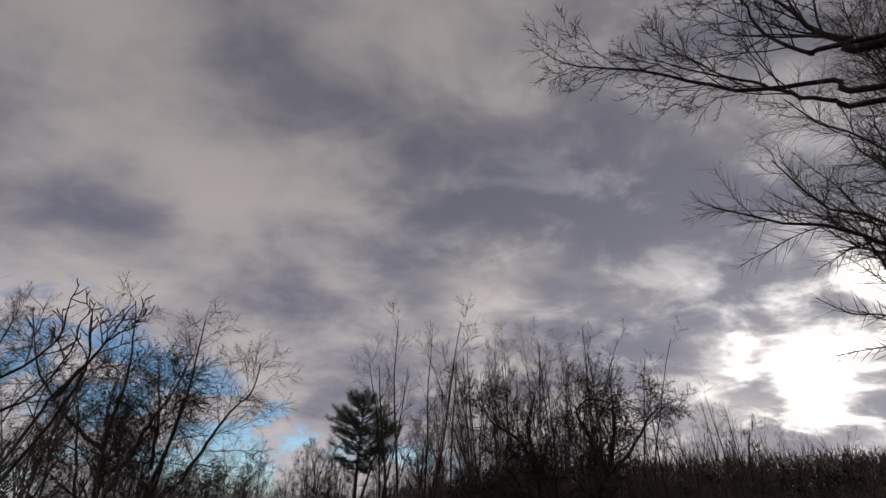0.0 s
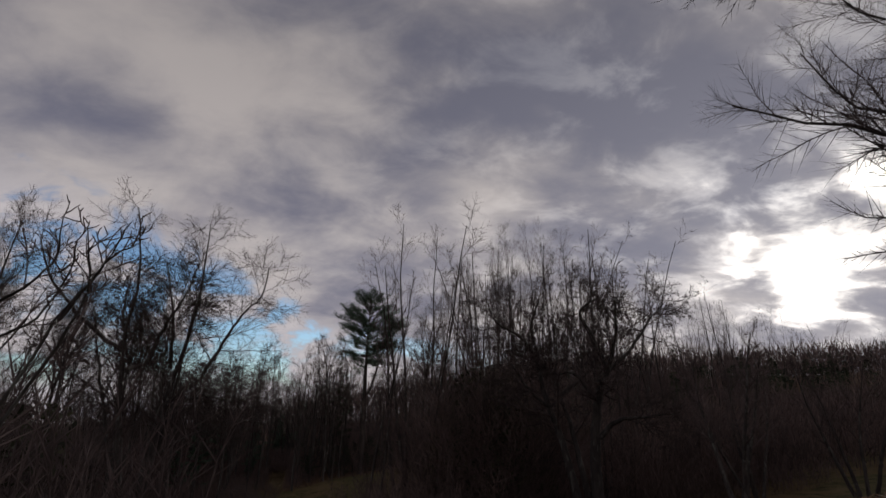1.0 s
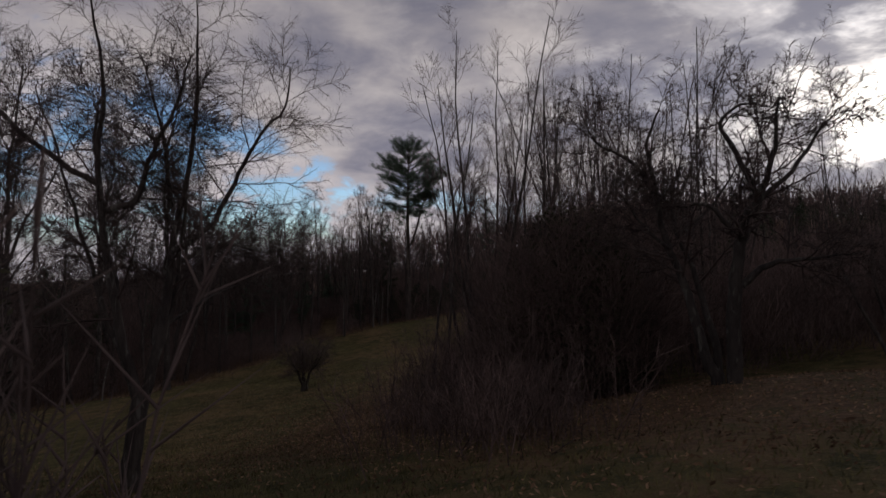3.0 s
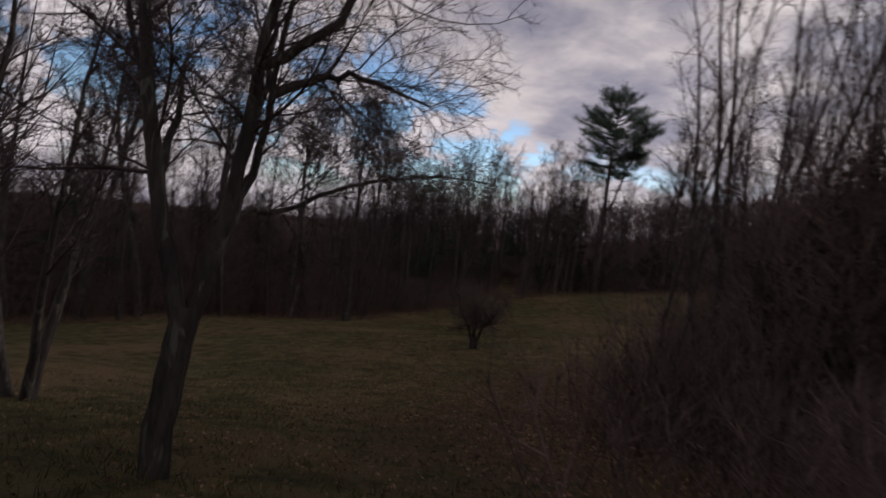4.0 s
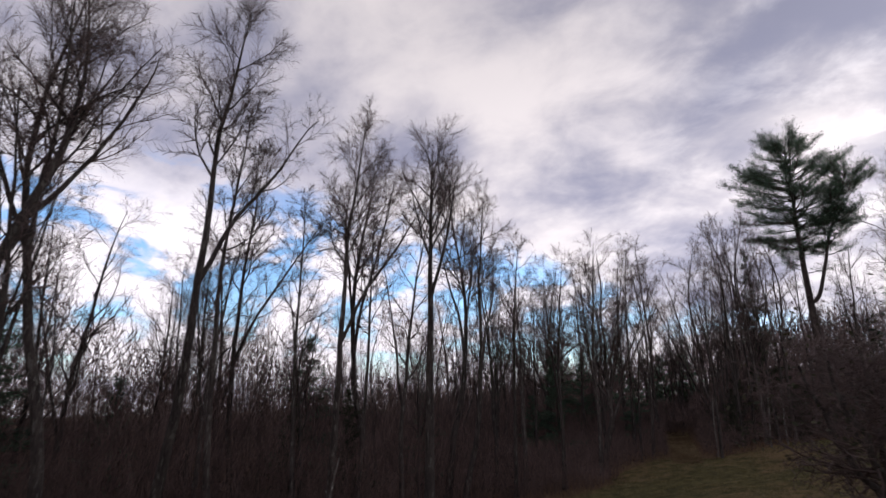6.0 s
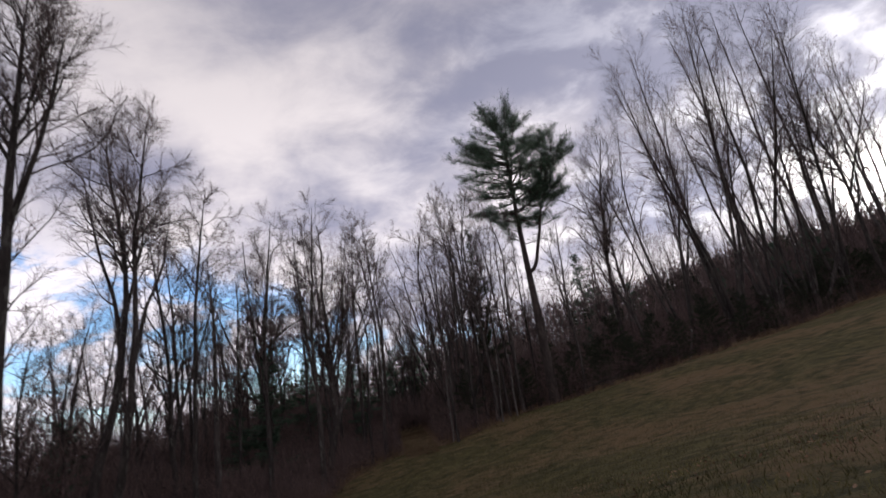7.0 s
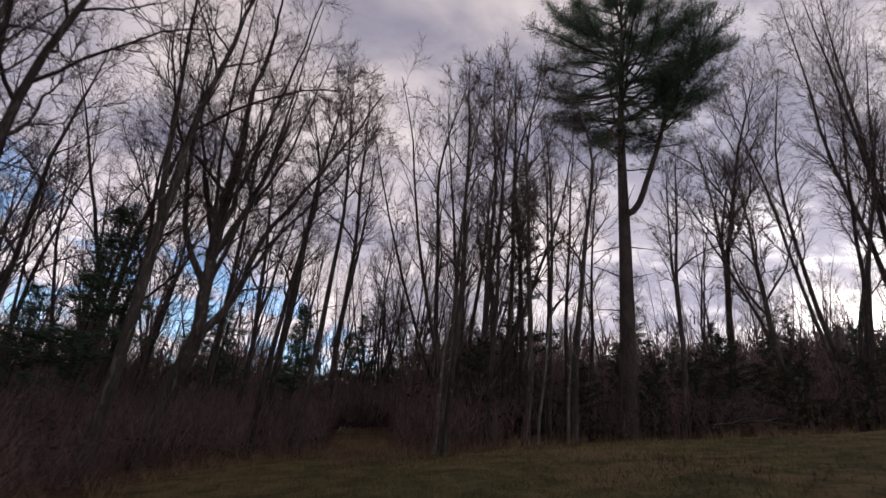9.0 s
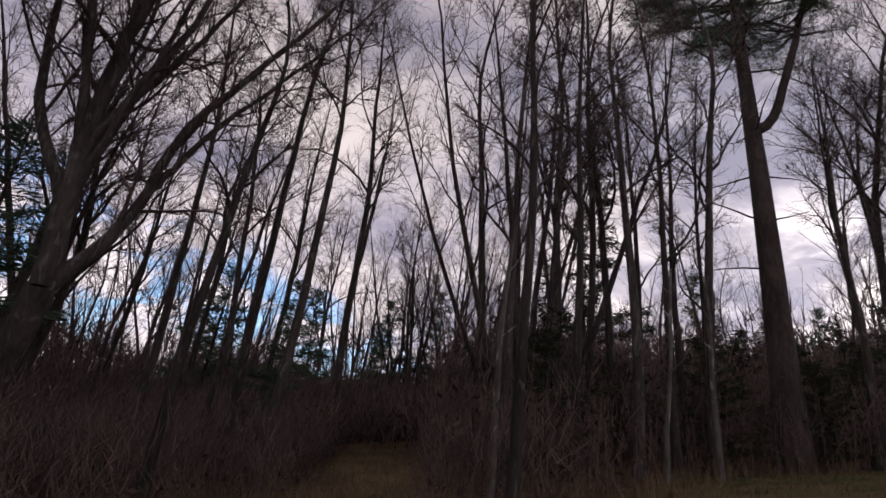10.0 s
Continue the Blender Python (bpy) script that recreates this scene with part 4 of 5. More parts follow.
meadow_shrub(on_ground(-13.4, 31.4))


# ---- brush at the edge of the woods ----
def brush(name, label, places, heights, seed, mat, twigs=7, lean=0.16, radius=0.010, category="brush"):
    """Many thin stems with a few side twigs each."""
    rng = np.random.default_rng(seed)
    n = len(places)
    tilt, turn = np.abs(rng.normal(0, lean, n)), rng.uniform(0, 6.28, n)
    feet = np.stack([places[:, 0], places[:, 1], ground_z(places[:, 0], places[:, 1]) - 0.1], 1)
    ways = np.stack([np.cos(turn) * tilt, np.sin(turn) * tilt, np.ones(n)], 1)
    canes = shoots(rng, feet, ways, heights, radius * rng.uniform(0.6, 1.5, n) * (0.6 + 0.12 * heights), 0.004, 3, 0.09, 0.02)
    which = np.repeat(np.arange(n), twigs)
    p, _, d = points_on(canes, rng.uniform(0.25, 0.97, n * twigs), which)
    side = shoots(rng, p, side_ways(d, rng.uniform(0.4, 0.95, n * twigs), rng.uniform(0, 6.28, n * twigs)), np.repeat(heights, twigs) * rng.uniform(0.12, 0.34, n * twigs), 0.0075, 0.003, 1, 0.15, 0.05)
    return tagged(new(name, tube_mesh(name, [(canes, 3), (side, 1)], mat)), label, category, kind="stuff")


def scatter(seed, count, x0, x1, y0, y1, keep):
    rng = np.random.default_rng(seed)
    p = np.stack([rng.uniform(x0, x1, count), rng.uniform(y0, y1, count)], 1)
    return p[keep(p[:, 0], p[:, 1])], rng


def edge_brush():
    p, rng = scatter(61, 60000, -62, 24, 6, 100, lambda x, y: (in_woods(x, y) > 0) & (in_woods(x, y) < 16) & (off_path(x, y) > 1.3))
    depth = in_woods(p[:, 0], p[:, 1])
    p = p[rng.uniform(0, 1, len(p)) < np.exp(-depth / 9)]
    p = p[rng.uniform(0, 1, len(p)) < np.where((p[:, 1] > 56) & (p[:, 0] < -25), 0.62, 0.9)][:5600]
    h = rng.uniform(1.4, 4.4, len(p)) * np.interp(in_woods(p[:, 0], p[:, 1]), (0, 2, 6), (0.55, 0.85, 1.15)) * np.interp(p[:, 1], (50, 64), (1.0, 0.58)) * low_growth(p[:, 0], p[:, 1])
    brush("woodland_brush", "dense leafless brown brush along the edge of the woods", p, h, 62, TWIG_RED, 8, 0.2)


edge_brush()


def east_brush():
    p, rng = scatter(63, 22000, -8, 22, 14, 50, lambda x, y: (x > -5.3) & (y > 19.5 + 0.55 * np.abs(x - 1)) & (y < 44 - 0.9 * np.maximum(3 - x, 0)))
    p = p[:2100]
    brush("hedgerow_brush", "dark tangled leafless brush beneath the poplars", p, rng.uniform(1.2, 4.6, len(p)), 64, TWIG_RED, 8)


east_brush()


def haze(name, label, seed, count, box, keep, low, high, length, radius):
    """Fine upright twigs that fill a stretch of low growth, between two heights over the ground."""
    p, rng = scatter(seed, count, *box, keep)
    n = len(p)
    z = ground_z(p[:, 0], p[:, 1]) + rng.uniform(low, 1, n) * high(p[:, 0], p[:, 1])
    group = shoots(rng, np.stack([p[:, 0], p[:, 1], z], 1), rng.normal(0, 0.5, (n, 3)) * (1, 1, 0.3) + (0, 0, 1), length * rng.uniform(0.6, 1.4, n), radius, 0.003, 1, 0.0, 0.0)
    tagged(new(name, tube_mesh(name, [(group, 1)], TWIG_RED)), label, "brush", kind="stuff")


haze("hedgerow_twigs", "dense dark twigs of the hedgerow beneath the poplars", 163, 36000, (-5.5, 14, 19.5, 31), lambda x, y: (y > 20.5 + 0.35 * np.abs(x - 2)) & (x > -4.6 + 0.25 * (y - 21)),
     0.0, lambda x, y: 3.6 + 2.4 * ramp(x, -4.5, 0.5) - 3.0 * ramp(x, 2.5, 6.0) + 0.8 * np.sin(x * 1.3) * np.sin(y * 1.1), 0.7, 0.012)
haze("hillside_twigs", "dense dark twigs of the young growth on the hillside", 164, 46000, (5, 70, 24, 78), lambda x, y: (y > 24 + 0.25 * np.abs(x - 5)) & ((y < 46) | (x > 24)),
     0.0, lambda x, y: 3.7 + 1.0 * np.sin(x * 0.7) * np.sin(y * 0.5), 1.1, 0.030)
haze("path_side_twigs", "dense dark twigs of the low shrubs beside the grass path", 165, 46000, (-46, -22, 54, 82), lambda x, y: (in_woods(x, y) > 0.1) & (in_woods(x, y) < 16) & (off_path(x, y) > 1.2),
     0.0, lambda x, y: 1.25 + 0.6 * np.sin(x * 0.8) * np.sin(y * 0.7) + 0.3 * np.sin(x * 2.1 + y), 0.6, 0.009)


def understory():
    """Taller saplings farther back, which close the view below the crowns."""
    p, rng = scatter(73, 40000, -90, 40, -5, 130, lambda x, y: (in_woods(x, y) > 6) & (in_woods(x, y) < 42) & ((off_path(x, y) > 1.3) | (y > 77)))
    p = p[:3000]
    brush("sapling_understory", "leafless saplings filling the depth of the woods", p, rng.uniform(2.5, 8.0, len(p)) * np.interp(p[:, 1], (50, 66), (1.0, 0.7)) * low_growth(p[:, 0], p[:, 1]), 74, TWIG_RED, 12, 0.22, 0.012)


understory()


def twig_haze():
    """The dense fine twigs of the low growth, deep in the woods."""
    p, rng = scatter(78, 560000, -85, 40, -5, 120, lambda x, y: (in_woods(x, y) > 3) & (in_woods(x, y) < 32) & ((off_path(x, y) > 1.3) | (y > 75)))
    p = p[rng.uniform(0, 1, len(p)) < np.interp(p[:, 1], (48, 64), (1.0, 0.85)) * np.interp(in_woods(p[:, 0], p[:, 1]), (3, 9), (0.75, 1.0))][:170000]
    n = len(p)
    depth = in_woods(p[:, 0], p[:, 1])
    top = np.interp(depth, (3, 8, 16), (3.2, 6.9, 11.0)) * np.interp(p[:, 0], (-22, -12), (1.0, 0.8)) * np.where(p[:, 0] < -39, np.interp(p[:, 1], (16, 24, 36, 50, 58, 68), (1.25, 1.0, 1.0, 1.0, 0.85, 0.7)), np.interp(p[:, 1], (22, 36, 50, 64), (0.95, 1.0, 1.0, 0.5))) * low_growth(p[:, 0], p[:, 1]) * (0.95 + 0.3 * np.sin(p[:, 0] * 0.45 + 1.0) * np.sin(p[:, 1] * 0.38) + 0.12 * np.sin(p[:, 0] * 1.3 + p[:, 1] * 1.7))
    z = ground_z(p[:, 0], p[:, 1]) + rng.uniform(0, 1, n) ** 0.75 * top
    group = shoots(rng, np.stack([p[:, 0], p[:, 1], z], 1), rng.normal(0, 0.45, (n, 3)) * (1, 1, 0.3) + (0, 0, 1), rng.uniform(0.7, 1.7, n), np.interp(depth, (3, 20), (0.013, 0.029)), 0.003, 1, 0.0, 0.0)
    tagged(new("low_twigs", tube_mesh("low_twigs", [(group, 1)], TWIG_RED)), "dense haze of fine leafless twigs low in the woods", "brush", kind="stuff")


twig_haze()


def wood_leaves():
    """Dry leaves that hang on in the low growth of the woods."""
    p, rng = scatter(77, 150000, -75, 30, 0, 110, lambda x, y: (in_woods(x, y) > 0.6) & (in_woods(x, y) < 24) & ((off_path(x, y) > 1.2) | (y > 75)))
    p = p[:46000]
    top = np.interp(in_woods(p[:, 0], p[:, 1]), (0.6, 4, 12), (1.6, 3.6, 5.2)) * (0.75 + 0.35 * np.sin(p[:, 0] * 0.7) * np.sin(p[:, 1] * 0.6)) * low_growth(p[:, 0], p[:, 1])
    z = ground_z(p[:, 0], p[:, 1]) + rng.uniform(0, 1, len(p)) ** 0.9 * top
    v, f = leaf_quads(rng, np.stack([p[:, 0], p[:, 1], z], 1), 0.085, 0.9)
    tagged(new("hanging_leaves", put_mesh("hanging_leaves", v, f, WOOD_LEAF)), "dull brown leaves hanging in the low growth", "leaves", kind="stuff")


wood_leaves()


def brambles():
    """Low arching canes beside the path."""
    rng = np.random.default_rng(75)
    p = np.concatenate([rng.normal((-1.7, 13.2), (0.8, 1.3), (130, 2)), rng.normal((-2.5, 14.8), (0.9, 1.7), (240, 2)), rng.normal((-2.6, 20.5), (1.2, 2.2), (120, 2)), rng.normal((-4.2, 27.5), (1.4, 2.5), (120, 2)), rng.normal((-3.4, 19.6), (1.0, 1.3), (420, 2))])
    brush("brambles", "low reddish bramble canes beside the path", p, rng.uniform(0.6, 1.7, len(p)) * np.where(np.arange(len(p)) < 610, 1.0, 1.8), 76, TWIG_RED, 10, 0.5, 0.011)


brambles()


def thicket():
    """The dark mound of shrubs and dry leaves behind the apple tree."""
    rng = np.random.default_rng(65)
    n = 1100
    a, r = rng.uniform(0, 6.28, n), np.sqrt(rng.uniform(0, 1, n))
    p = np.stack([-0.2 + 2.7 * r * np.cos(a), 21.6 + 2.4 * r * np.sin(a)], 1)
    brush("thicket", "dark mound of tangled shrubs behind the apple tree", p, 1.2 + 5.7 * np.sqrt(np.maximum(1 - r * r, 0)) * rng.uniform(0.6, 1.15, n), 66, TWIG_RED, 14, 0.42, 0.010)
    n = 17000
    a, r, h = rng.uniform(0, 6.28, n), np.sqrt(rng.uniform(0, 1, n)), rng.uniform(0.02, 1, n) ** 0.8
    x, y = -0.2 + 2.6 * r * np.cos(a), 21.6 + 2.3 * r * np.sin(a)
    z = ground_z(x, y) + h * (1.0 + 5.4 * np.sqrt(np.maximum(1 - r * r, 0)))
    v, f = leaf_quads(rng, np.stack([x, y, z], 1), 0.075, 0.8)
    tagged(new("thicket_leaves", put_mesh("thicket_leaves", v, f, BRUSH_LEAF)), "sparse dark leaves left on the thicket", "leaves", kind="stuff")


thicket()


def start_thicket():
    """Arching canes to the west of the start."""
    rng = np.random.default_rng(67)
    p = np.stack([rng.uniform(-6.0, -2.1, 260), rng.uniform(1.6, 6.4, 260)], 1)
    p = p[p[:, 0] < -1.9 - 0.16 * p[:, 1]]
    brush("cane_thicket", "arching leafless canes and brambles on the slope", p, rng.uniform(0.8, 2.0, len(p)), 68, TWIG, 10, 0.45, 0.011)


start_thicket()


def slope_thicket():
    """The dark shrubs along the west side of the path, up to the first orchard tree."""
    def keep(x, y):
        return (-x - 0.6 > 0.53 * (y - 1.5)) & (-x - 4.0 > 0.8 * (y - 5.2)) & (-x - 4.6 > 2.6 * (y - 8.5)) & (x < -4.0)
    p, rng = scatter(87, 4000, -10.5, -2.5, 2.5, 10.3, keep)
    p = p[:560]
    brush("slope_thicket", "dark tangled leafless shrubs along the slope", p, (1.05 - ground_z(p[:, 0], p[:, 1])) * rng.uniform(0.4, 1.0, len(p)), 88, TWIG, 16, 0.2, 0.008)
    q, rng = scatter(89, 60000, -10.5, -2.5, 2.5, 10.3, keep)
    q = q[:9000]
    z = ground_z(q[:, 0], q[:, 1])
    z = z + rng.uniform(0.02, 1, len(q)) * (0.75 - z)
    v, f = leaf_quads(rng, np.stack([q[:, 0], q[:, 1], z], 1), 0.055, 0.8)
    tagged(new("shrub_leaves", put_mesh("shrub_leaves", v, f, BRUSH_LEAF)), "sparse dark leaves left on the shrubs", "leaves", kind="stuff")


slope_thicket()


def hillside_brush():
    p, rng = scatter(97, 12000, 5, 42, 22, 50, lambda x, y: y > 24 + 0.25 * np.abs(x - 5))
    p = p[:1700]
    brush("hillside_brush", "dark leafless young growth on the hillside", p, rng.uniform(1.8, 4.4, len(p)), 98, TWIG_RED, 9, 0.2, 0.014)


hillside_brush()


def cane_shrub(at):
    rng = np.random.default_rng(69)
    x, y, z = at
    goals = [[(-2.9, 2.5, 0.95), (-2.62, 2.69, 1.22), (-2.51, 2.77, 1.37), (-2.46, 2.81, 1.52), (-2.47, 2.8, 1.73)],
             [(-2.75, 2.6, 0.8), (-2.57, 2.72, 1.05), (-2.48, 2.79, 1.15), (-2.4, 2.85, 1.42), (-2.4, 2.85, 1.6)],
             [(-2.6, 2.7, 0.5), (-2.49, 2.79, 0.86), (-2.41, 2.84, 1.13), (-2.32, 2.91, 1.37), (-2.26, 2.96, 1.56), (-2.2, 3.0, 1.77)],
             [(-2.55, 2.8, 0.6), (-2.36, 2.88, 1.11), (-2.32, 2.91, 1.37), (-2.34, 2.9, 1.51), (-2.37, 2.87, 1.7)],
             [(-2.4, 2.85, 1.15), (-2.32, 2.91, 1.37), (-2.26, 2.96, 1.53), (-2.16, 3.03, 1.64)]]
    canes = [along([(0, 0, -0.1)] * (k != 4) + [(a - x, b - y, c - z) for a, b, c in g], 0.011, 0.003, rng, 0.004) for k, g in enumerate(goals)]
    branches, twigs = twiggy(rng, canes, [(5, 0.4, 1.0, 40, 0.28, 0.6, 5, 0.15, 0.06), (3, 0.3, 1.0, 40, 0.1, 0.7, 3, 0.2, 0.08)])
    return stems_to_tree("cane_shrub", "bare shrub of upcurved dark canes", [(canes, 6)], branches, twigs, BARK, at, "shrub")


cane_shrub(on_ground(-3.1, 2.5))


# ---- far woods on the hills ----
def mid_woods():
    """The crowded depth of the woods behind the trees of the edge."""
    p, rng = scatter(92, 9000, -120, 60, -20, 150, lambda x, y: (in_woods(x, y) > 9) & (in_woods(x, y) < 60) & (off_path(x, y) > 1.5))
    p = p[:820]
    n = len(p)
    feet = np.stack([p[:, 0], p[:, 1], ground_z(p[:, 0], p[:, 1]) - 0.3], 1)
    stems_ = shoots(rng, feet, rng.normal(0, 0.05, (n, 3)) * (1, 1, 0) + (0, 0, 1), rng.uniform(11, 17, n), rng.uniform(0.06, 0.14, n), 0.006, 5, 0.09, 0.02)
    limbs = sprout(rng, stems_, 12, 0.3, 0.98, 36, 2.6, 0.4, 2, 0.1, 0.1)
    twigs = sprout(rng, limbs, 8, 0.1, 0.98, 36, 1.0, 0.6, 1, 0.1, 0.1)
    tagged(new("crowded_woods", tube_mesh("crowded_woods", [(stems_, 4), (limbs, 3), ((twigs[0], twigs[1] * 1.7), 1)], TWIG)), "crowded leafless trunks and twigs deep in the woods", "woods", kind="stuff")


mid_woods()


def far_woods():
    rng = np.random.default_rng(91)
    x, y = rng.uniform(-190, 190, 11000), rng.uniform(-20, 260, 11000)
    near = (in_woods(x, y) < 22) & (x < 24) | (x > 0) & (y < 52) | (x > 24) & (np.hypot(x, y) < 62)
    keep = ~near & (rng.uniform(0, 1, len(x)) < np.exp(-np.hypot(x - 5, y - 100) / 80))
    keep &= (x < 0) | (y > 30)
    x, y = x[keep][:1450], y[keep][:1450]
    z, h = ground_z(x, y) - 0.3, rng.uniform(9, 15, len(x)) * np.interp(x, (-25, 5), (1.0, 0.68))
    dark = rng.uniform(0, 1, len(x)) < np.interp(x, (-25, 5), (0.3, 0.55))
    bx, by, bz, bh = x[~dark], y[~dark], z[~dark], h[~dark]
    n = len(bx)
    stems_ = shoots(rng, np.stack([bx, by, bz], 1), rng.normal(0, 0.05, (n, 3)) * (1, 1, 0) + (0, 0, 1), bh, 0.09, 0.008, 3, 0.07, 0.02)
    limbs = sprout(rng, stems_, 10, 0.35, 0.98, 36, 2.1, 0.35, 2, 0.1, 0.1)
    twigs = sprout(rng, limbs, 4, 0.2, 0.95, 34, 1.1, 0.6, 1, 0.1, 0.1)
    tagged(new("far_bare_woods", tube_mesh("far_bare_woods", [(stems_, 4), (limbs, 3), (twigs, 1)], TWIG)), "distant leafless woods covering the hills", "woods", kind="stuff")
    cx, cy, cz, ch = (np.repeat(v[dark], 330) for v in (x, y, z, h * rng.uniform(0.5, 0.9, len(h))))
    t, a = rng.uniform(0.05, 1, len(cx)), rng.uniform(0, 6.28, len(cx))
    r = ch * 0.20 * (1.02 - t) * rng.uniform(0.2, 1, len(cx))
    v, f = blades(rng, np.stack([cx + r * np.cos(a), cy + r * np.sin(a), cz + t * ch], 1), np.stack([np.cos(a), np.sin(a), rng.uniform(-0.3, 0.4, len(cx))], 1), 0.55, 0.15, 0.15)
    tagged(new("far_conifers", put_mesh("far_conifers", v, f, NEEDLE_DULL)), "distant dark conifers on the ridge", "woods", kind="stuff")


far_woods()


def far_twigs():
    """The dense crowns of the woods on the far hill."""
    p, rng = scatter(93, 44000, -135, 130, 76, 190, lambda x, y: (in_woods(x, y) > 14) & ((x > 10) | (y > 104)))
    n = len(p)
    top = 9.5 + 2.0 * np.sin(p[:, 0] * 0.21) * np.sin(p[:, 1] * 0.17) + 1.2 * np.sin(p[:, 0] * 0.55 + p[:, 1] * 0.4)
    z = ground_z(p[:, 0], p[:, 1]) + rng.uniform(0, 1, n) ** 0.8 * top * np.interp(p[:, 0], (-25, 8), (1.0, 0.62))
    group = shoots(rng, np.stack([p[:, 0], p[:, 1], z], 1), rng.normal(0, 0.4, (n, 3)) * (1, 1, 0.3) + (0, 0, 1), rng.uniform(1.2, 2.8, n), 0.085, 0.004, 1, 0.0, 0.0)
    tagged(new("far_crowns", tube_mesh("far_crowns", [(group, 1)], TWIG_RED)), "dense leafless crowns of woods on the far hill", "woods", kind="stuff")


far_twigs()


# ---- grass and fallen leaves ----
def grass():
    rng = np.random.default_rng(95)
    n = 300000
    x, y = rng.uniform(-34, 8, n), rng.uniform(8, 76, n)
    lane = np.interp(y, (6, 17, 26, 37, 50, 58, 76), (-2, -9, -15, -18, -21, -22, -22))
    keep = (in_woods(x, y) < 0.4) & (np.abs(x - lane) < 4 + 10 * rng.uniform(0, 1, n) ** 2)
    x, y = x[keep], y[keep]
    p = np.stack([x, y, ground_z(x, y) - 0.01], 1)
    v, f = blades(rng, p, rng.normal(0, 0.5, (len(p), 3)) * (1, 1, 0) + (0, 0, 1), 0.13, 0.014)
    tagged(new("grass", put_mesh("grass", v, f, GRASS)), "short winter grass of the meadow", "grass", kind="stuff")
    n = 15000
    x = rng.uniform(-48, 22, n)
    y = rng.uniform(10, 90, n)
    d = in_woods(x, y)
    keep = (d > -0.9) & (d < 1.6) & (off_path(x, y) > 0.9)
    x, y = x[keep], y[keep]
    centres = np.repeat(np.stack([x, y, ground_z(x, y) - 0.02], 1), 14, 0)
    centres[:, :2] += rng.normal(0, 0.10, (len(centres), 2))
    v, f = blades(rng, centres, rng.normal(0, 0.35, (len(centres), 3)) * (1, 1, 0) + (0, 0, 1), 0.42, 0.016)
    n = 1500
    y = rng.uniform(64, 79.5, n)
    x = -25.4 - (y - 66) * 0.33 + rng.uniform(-0.95, 0.95, n)
    lane = np.repeat(np.stack([x, y, ground_z(x, y) - 0.02], 1), 12, 0)
    lane[:, :2] += rng.normal(0, 0.12, (len(lane), 2))
    v2, f2 = blades(rng, lane, rng.normal(0, 0.6, (len(lane), 3)) * (1, 1, 0) + (0, 0, 1), 0.16, 0.018)
    tagged(new("lane_grass", put_mesh("lane_grass", v2, f2, DRY_GRASS)), "flattened tan grass on the path into the woods", "grass", kind="stuff")
    tagged(new("edge_grass", put_mesh("edge_grass", v, f, DRY_GRASS)), "dry tan grass along the edge of the woods", "grass", kind="stuff")


grass()


def fallen_leaves():
    rng = np.random.default_rng(96)
    n = 190000
    x, y = rng.uniform(-18, 10, n), rng.uniform(2, 46, n)
    w = 0.95 * np.exp(-((x + 5.5) / 4.5) ** 2 - ((y - 20.5) / 6) ** 2) + 0.35 * np.exp(-((x + 10.5) / 1.6) ** 2 - ((y - 23) / 5) ** 2) + 0.3 * np.exp(-((x - 1) / 6) ** 2 - ((y - 12) / 8) ** 2) + 0.3 * np.exp(-((x + 8) / 5) ** 2 - ((y - 25) / 8) ** 2) + 0.06
    keep = rng.uniform(0, 1, n) < w
    x, y = x[keep], y[keep]
    v, f = leaf_quads(rng, np.stack([x, y, ground_z(x, y) + rng.uniform(0.015, 0.06, len(x))], 1), 0.034, 0.5)
    tagged(new("fallen_leaves", put_mesh("fallen_leaves", v, f, DRY_LEAF)), "brown fallen leaves scattered on the grass", "leaves", kind="stuff")


fallen_leaves()


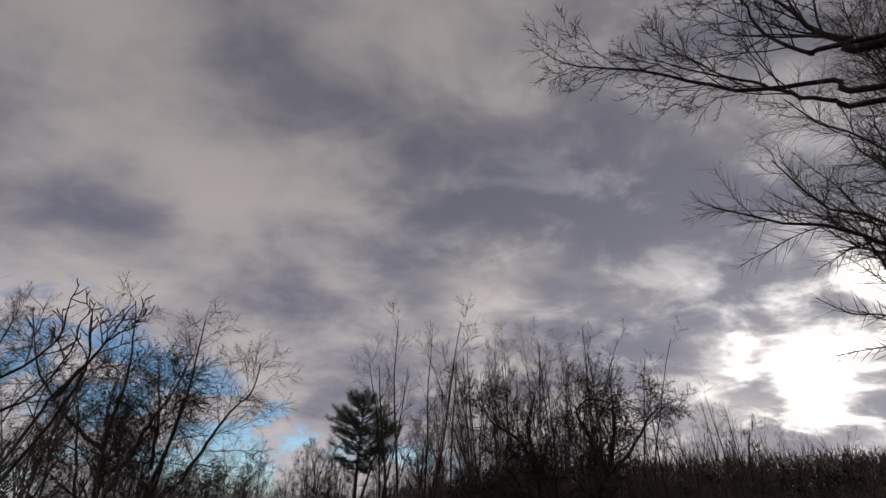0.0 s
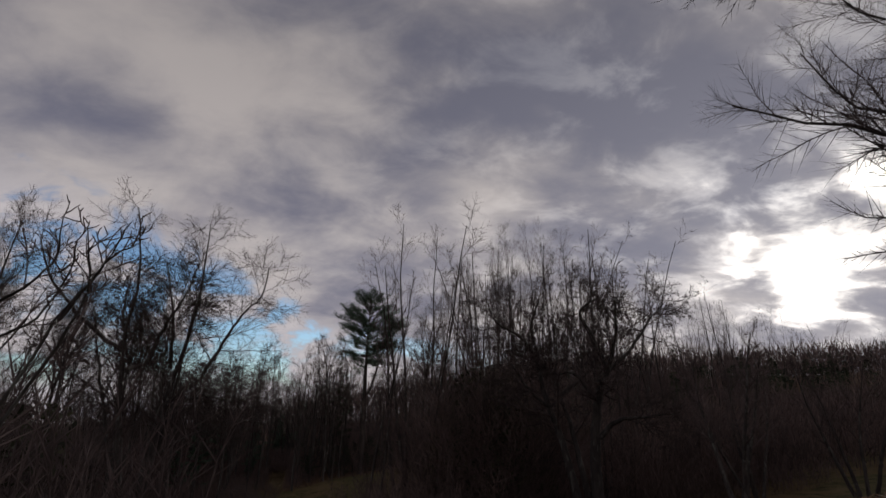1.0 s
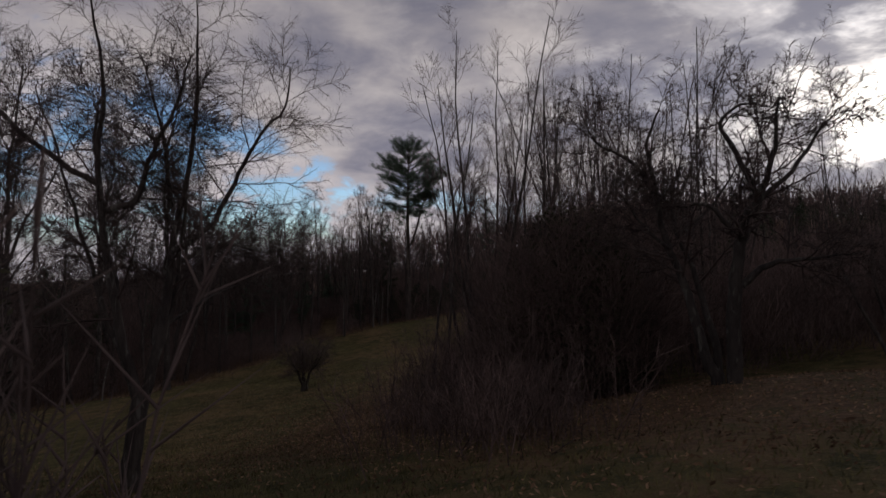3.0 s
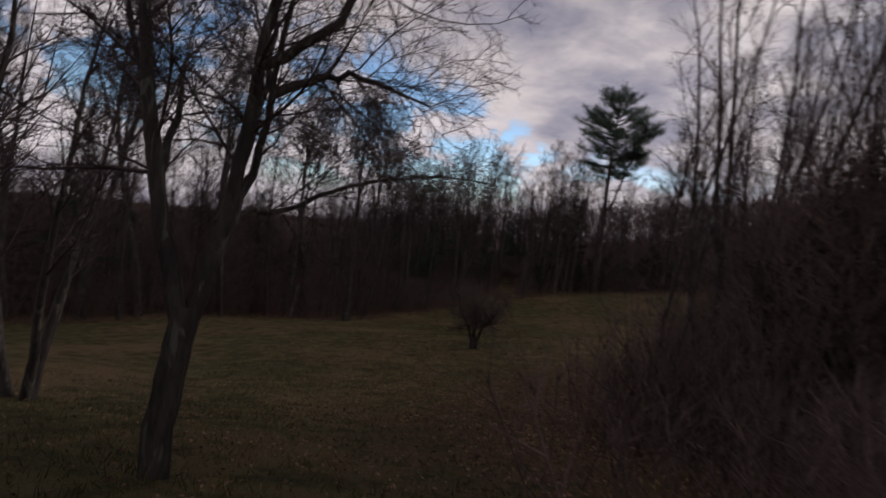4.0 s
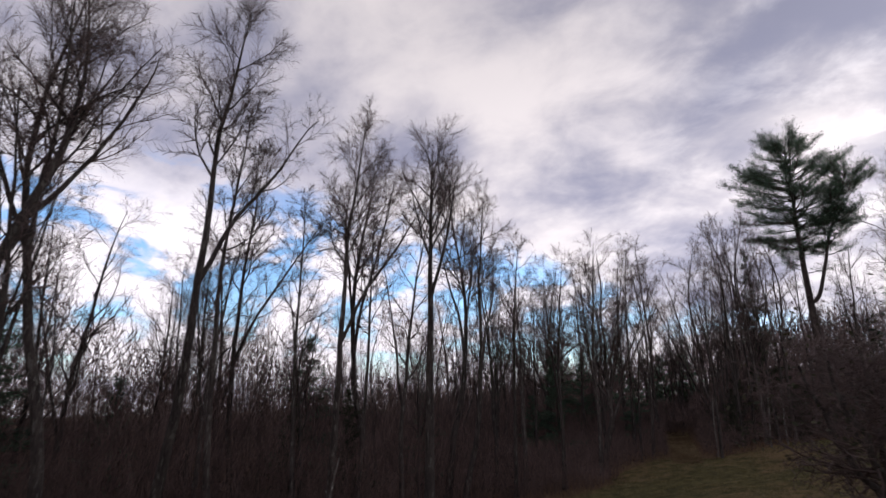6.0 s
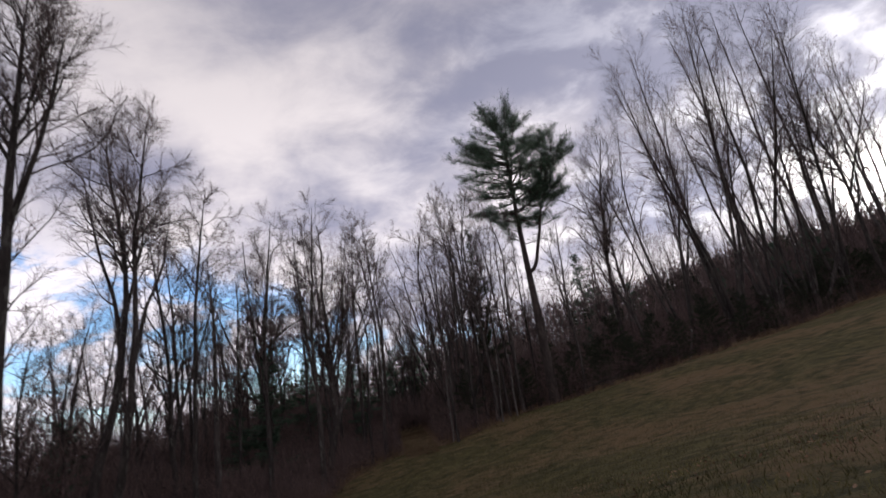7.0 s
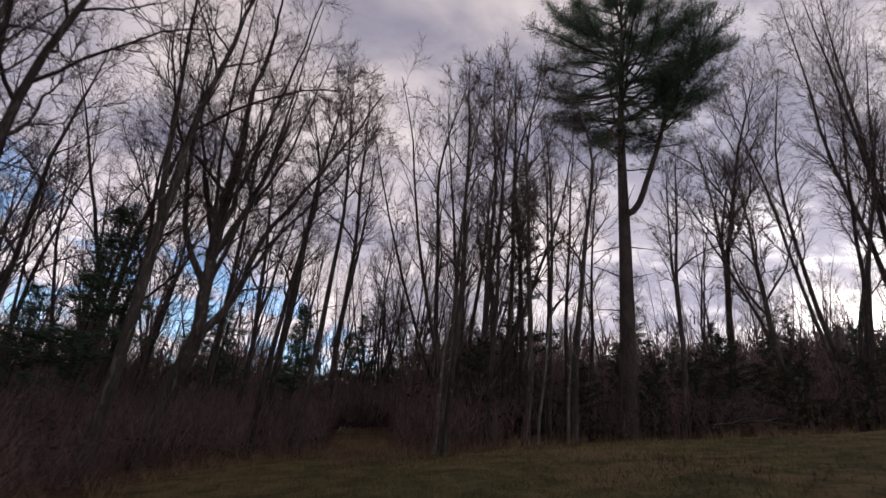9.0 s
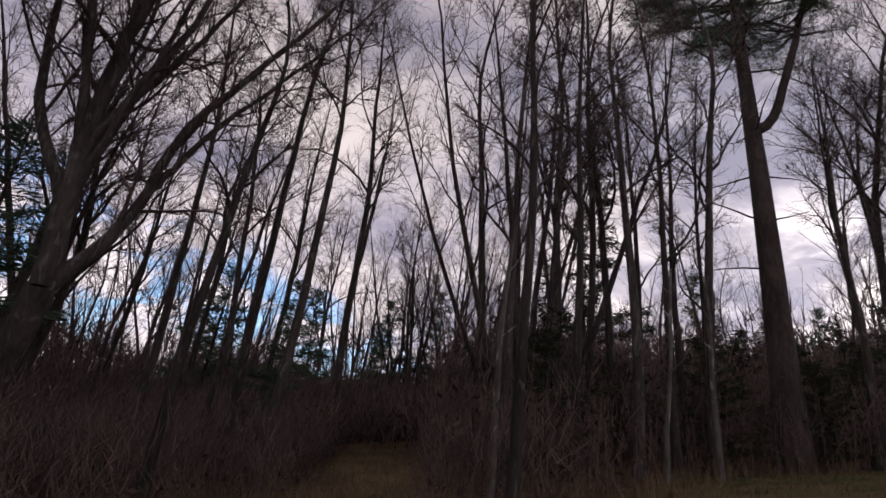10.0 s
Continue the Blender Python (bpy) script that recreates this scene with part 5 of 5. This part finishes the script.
# ---- small things at the edge of the woods ----
def pale_snag(at, height, lean, radius, label, mat, seed):
    rng = np.random.default_rng(seed)
    root = tagged(new("pale_snag"), label, "dead trunk")
    root.location = at
    c = stem(rng, (0, 0, -0.2), (lean[0], lean[1], 1), height, radius, radius * 0.5, 8, 0.04, 0.03)
    part("trunk", tube_mesh("trunk", [([flare(c, 0.3)], 8)], mat), root)
    for i in (3, 4, 5, 6, 7):
        c2 = stem(rng, c[0][i], side_way(rng, unit(c[0][i + 1] - c[0][i]), 0.9, rng.uniform(0, 6.28)), rng.uniform(0.2, 0.6), radius * 0.3, radius * 0.12, 3, 0.1, 0.05)
        part("stub", tube_mesh("stub", [([c2], 5)], mat), root)
    return root


pale_snag(on_ground(-36.4, 20.2), 2.6, (-0.25, 0.1), 0.10, "leaning white birch trunk at the edge of the woods", BARK_BIRCH, 101)
pale_snag(on_ground(-33.4, 40.2), 3.2, (0.02, 0.0), 0.06, "short pale dead trunk among the brush", BARK_PALE, 102)
pale_snag(on_ground(-23.4, 66.2), 4.2, (0.02, 0.02), 0.06, "thin pale sapling trunk by the grass path", BARK_PALE, 103)
pale_snag(on_ground(-20.6, 69.6), 4.6, (0.01, 0.0), 0.055, "thin pale sapling trunk by the meadow", BARK_PALE, 104)
pale_snag(on_ground(-19.6, 69.9), 4.4, (0.0, 0.02), 0.06, "thin pale sapling trunk by the meadow", BARK_PALE, 105)
pale_snag(on_ground(-6.6, 76.5), 2.6, (0.3, 0.0), 0.08, "pale leaning dead trunk in the shade", BARK_PALE, 106)


def fallen_branches(at):
    rng = np.random.default_rng(107)
    root = tagged(new("fallen_branch"), "pale broken branch fallen at the edge of the woods", "branch")
    root.location = at
    main = stem(rng, (-1.4, 0, 0.25), (1, 0.1, 0.25), 2.4, 0.045, 0.02, 7, 0.08, -0.03)
    side = [stem(rng, main[0][i], side_way(rng, unit(main[0][i + 1] - main[0][i]), 0.8, t), 1.1, 0.03, 0.01, 5, 0.15, -0.02) for i, t in ((2, 1.0), (3, 4.0), (4, 2.2), (5, 5.2))]
    part("limb", tube_mesh("limb", [([main], 7)], BARK), root)
    part("side_shoots", tube_mesh("side_shoots", [(side, 4)], BARK), root)
    return root


fallen_branches(on_ground(-13.2, 71.6))
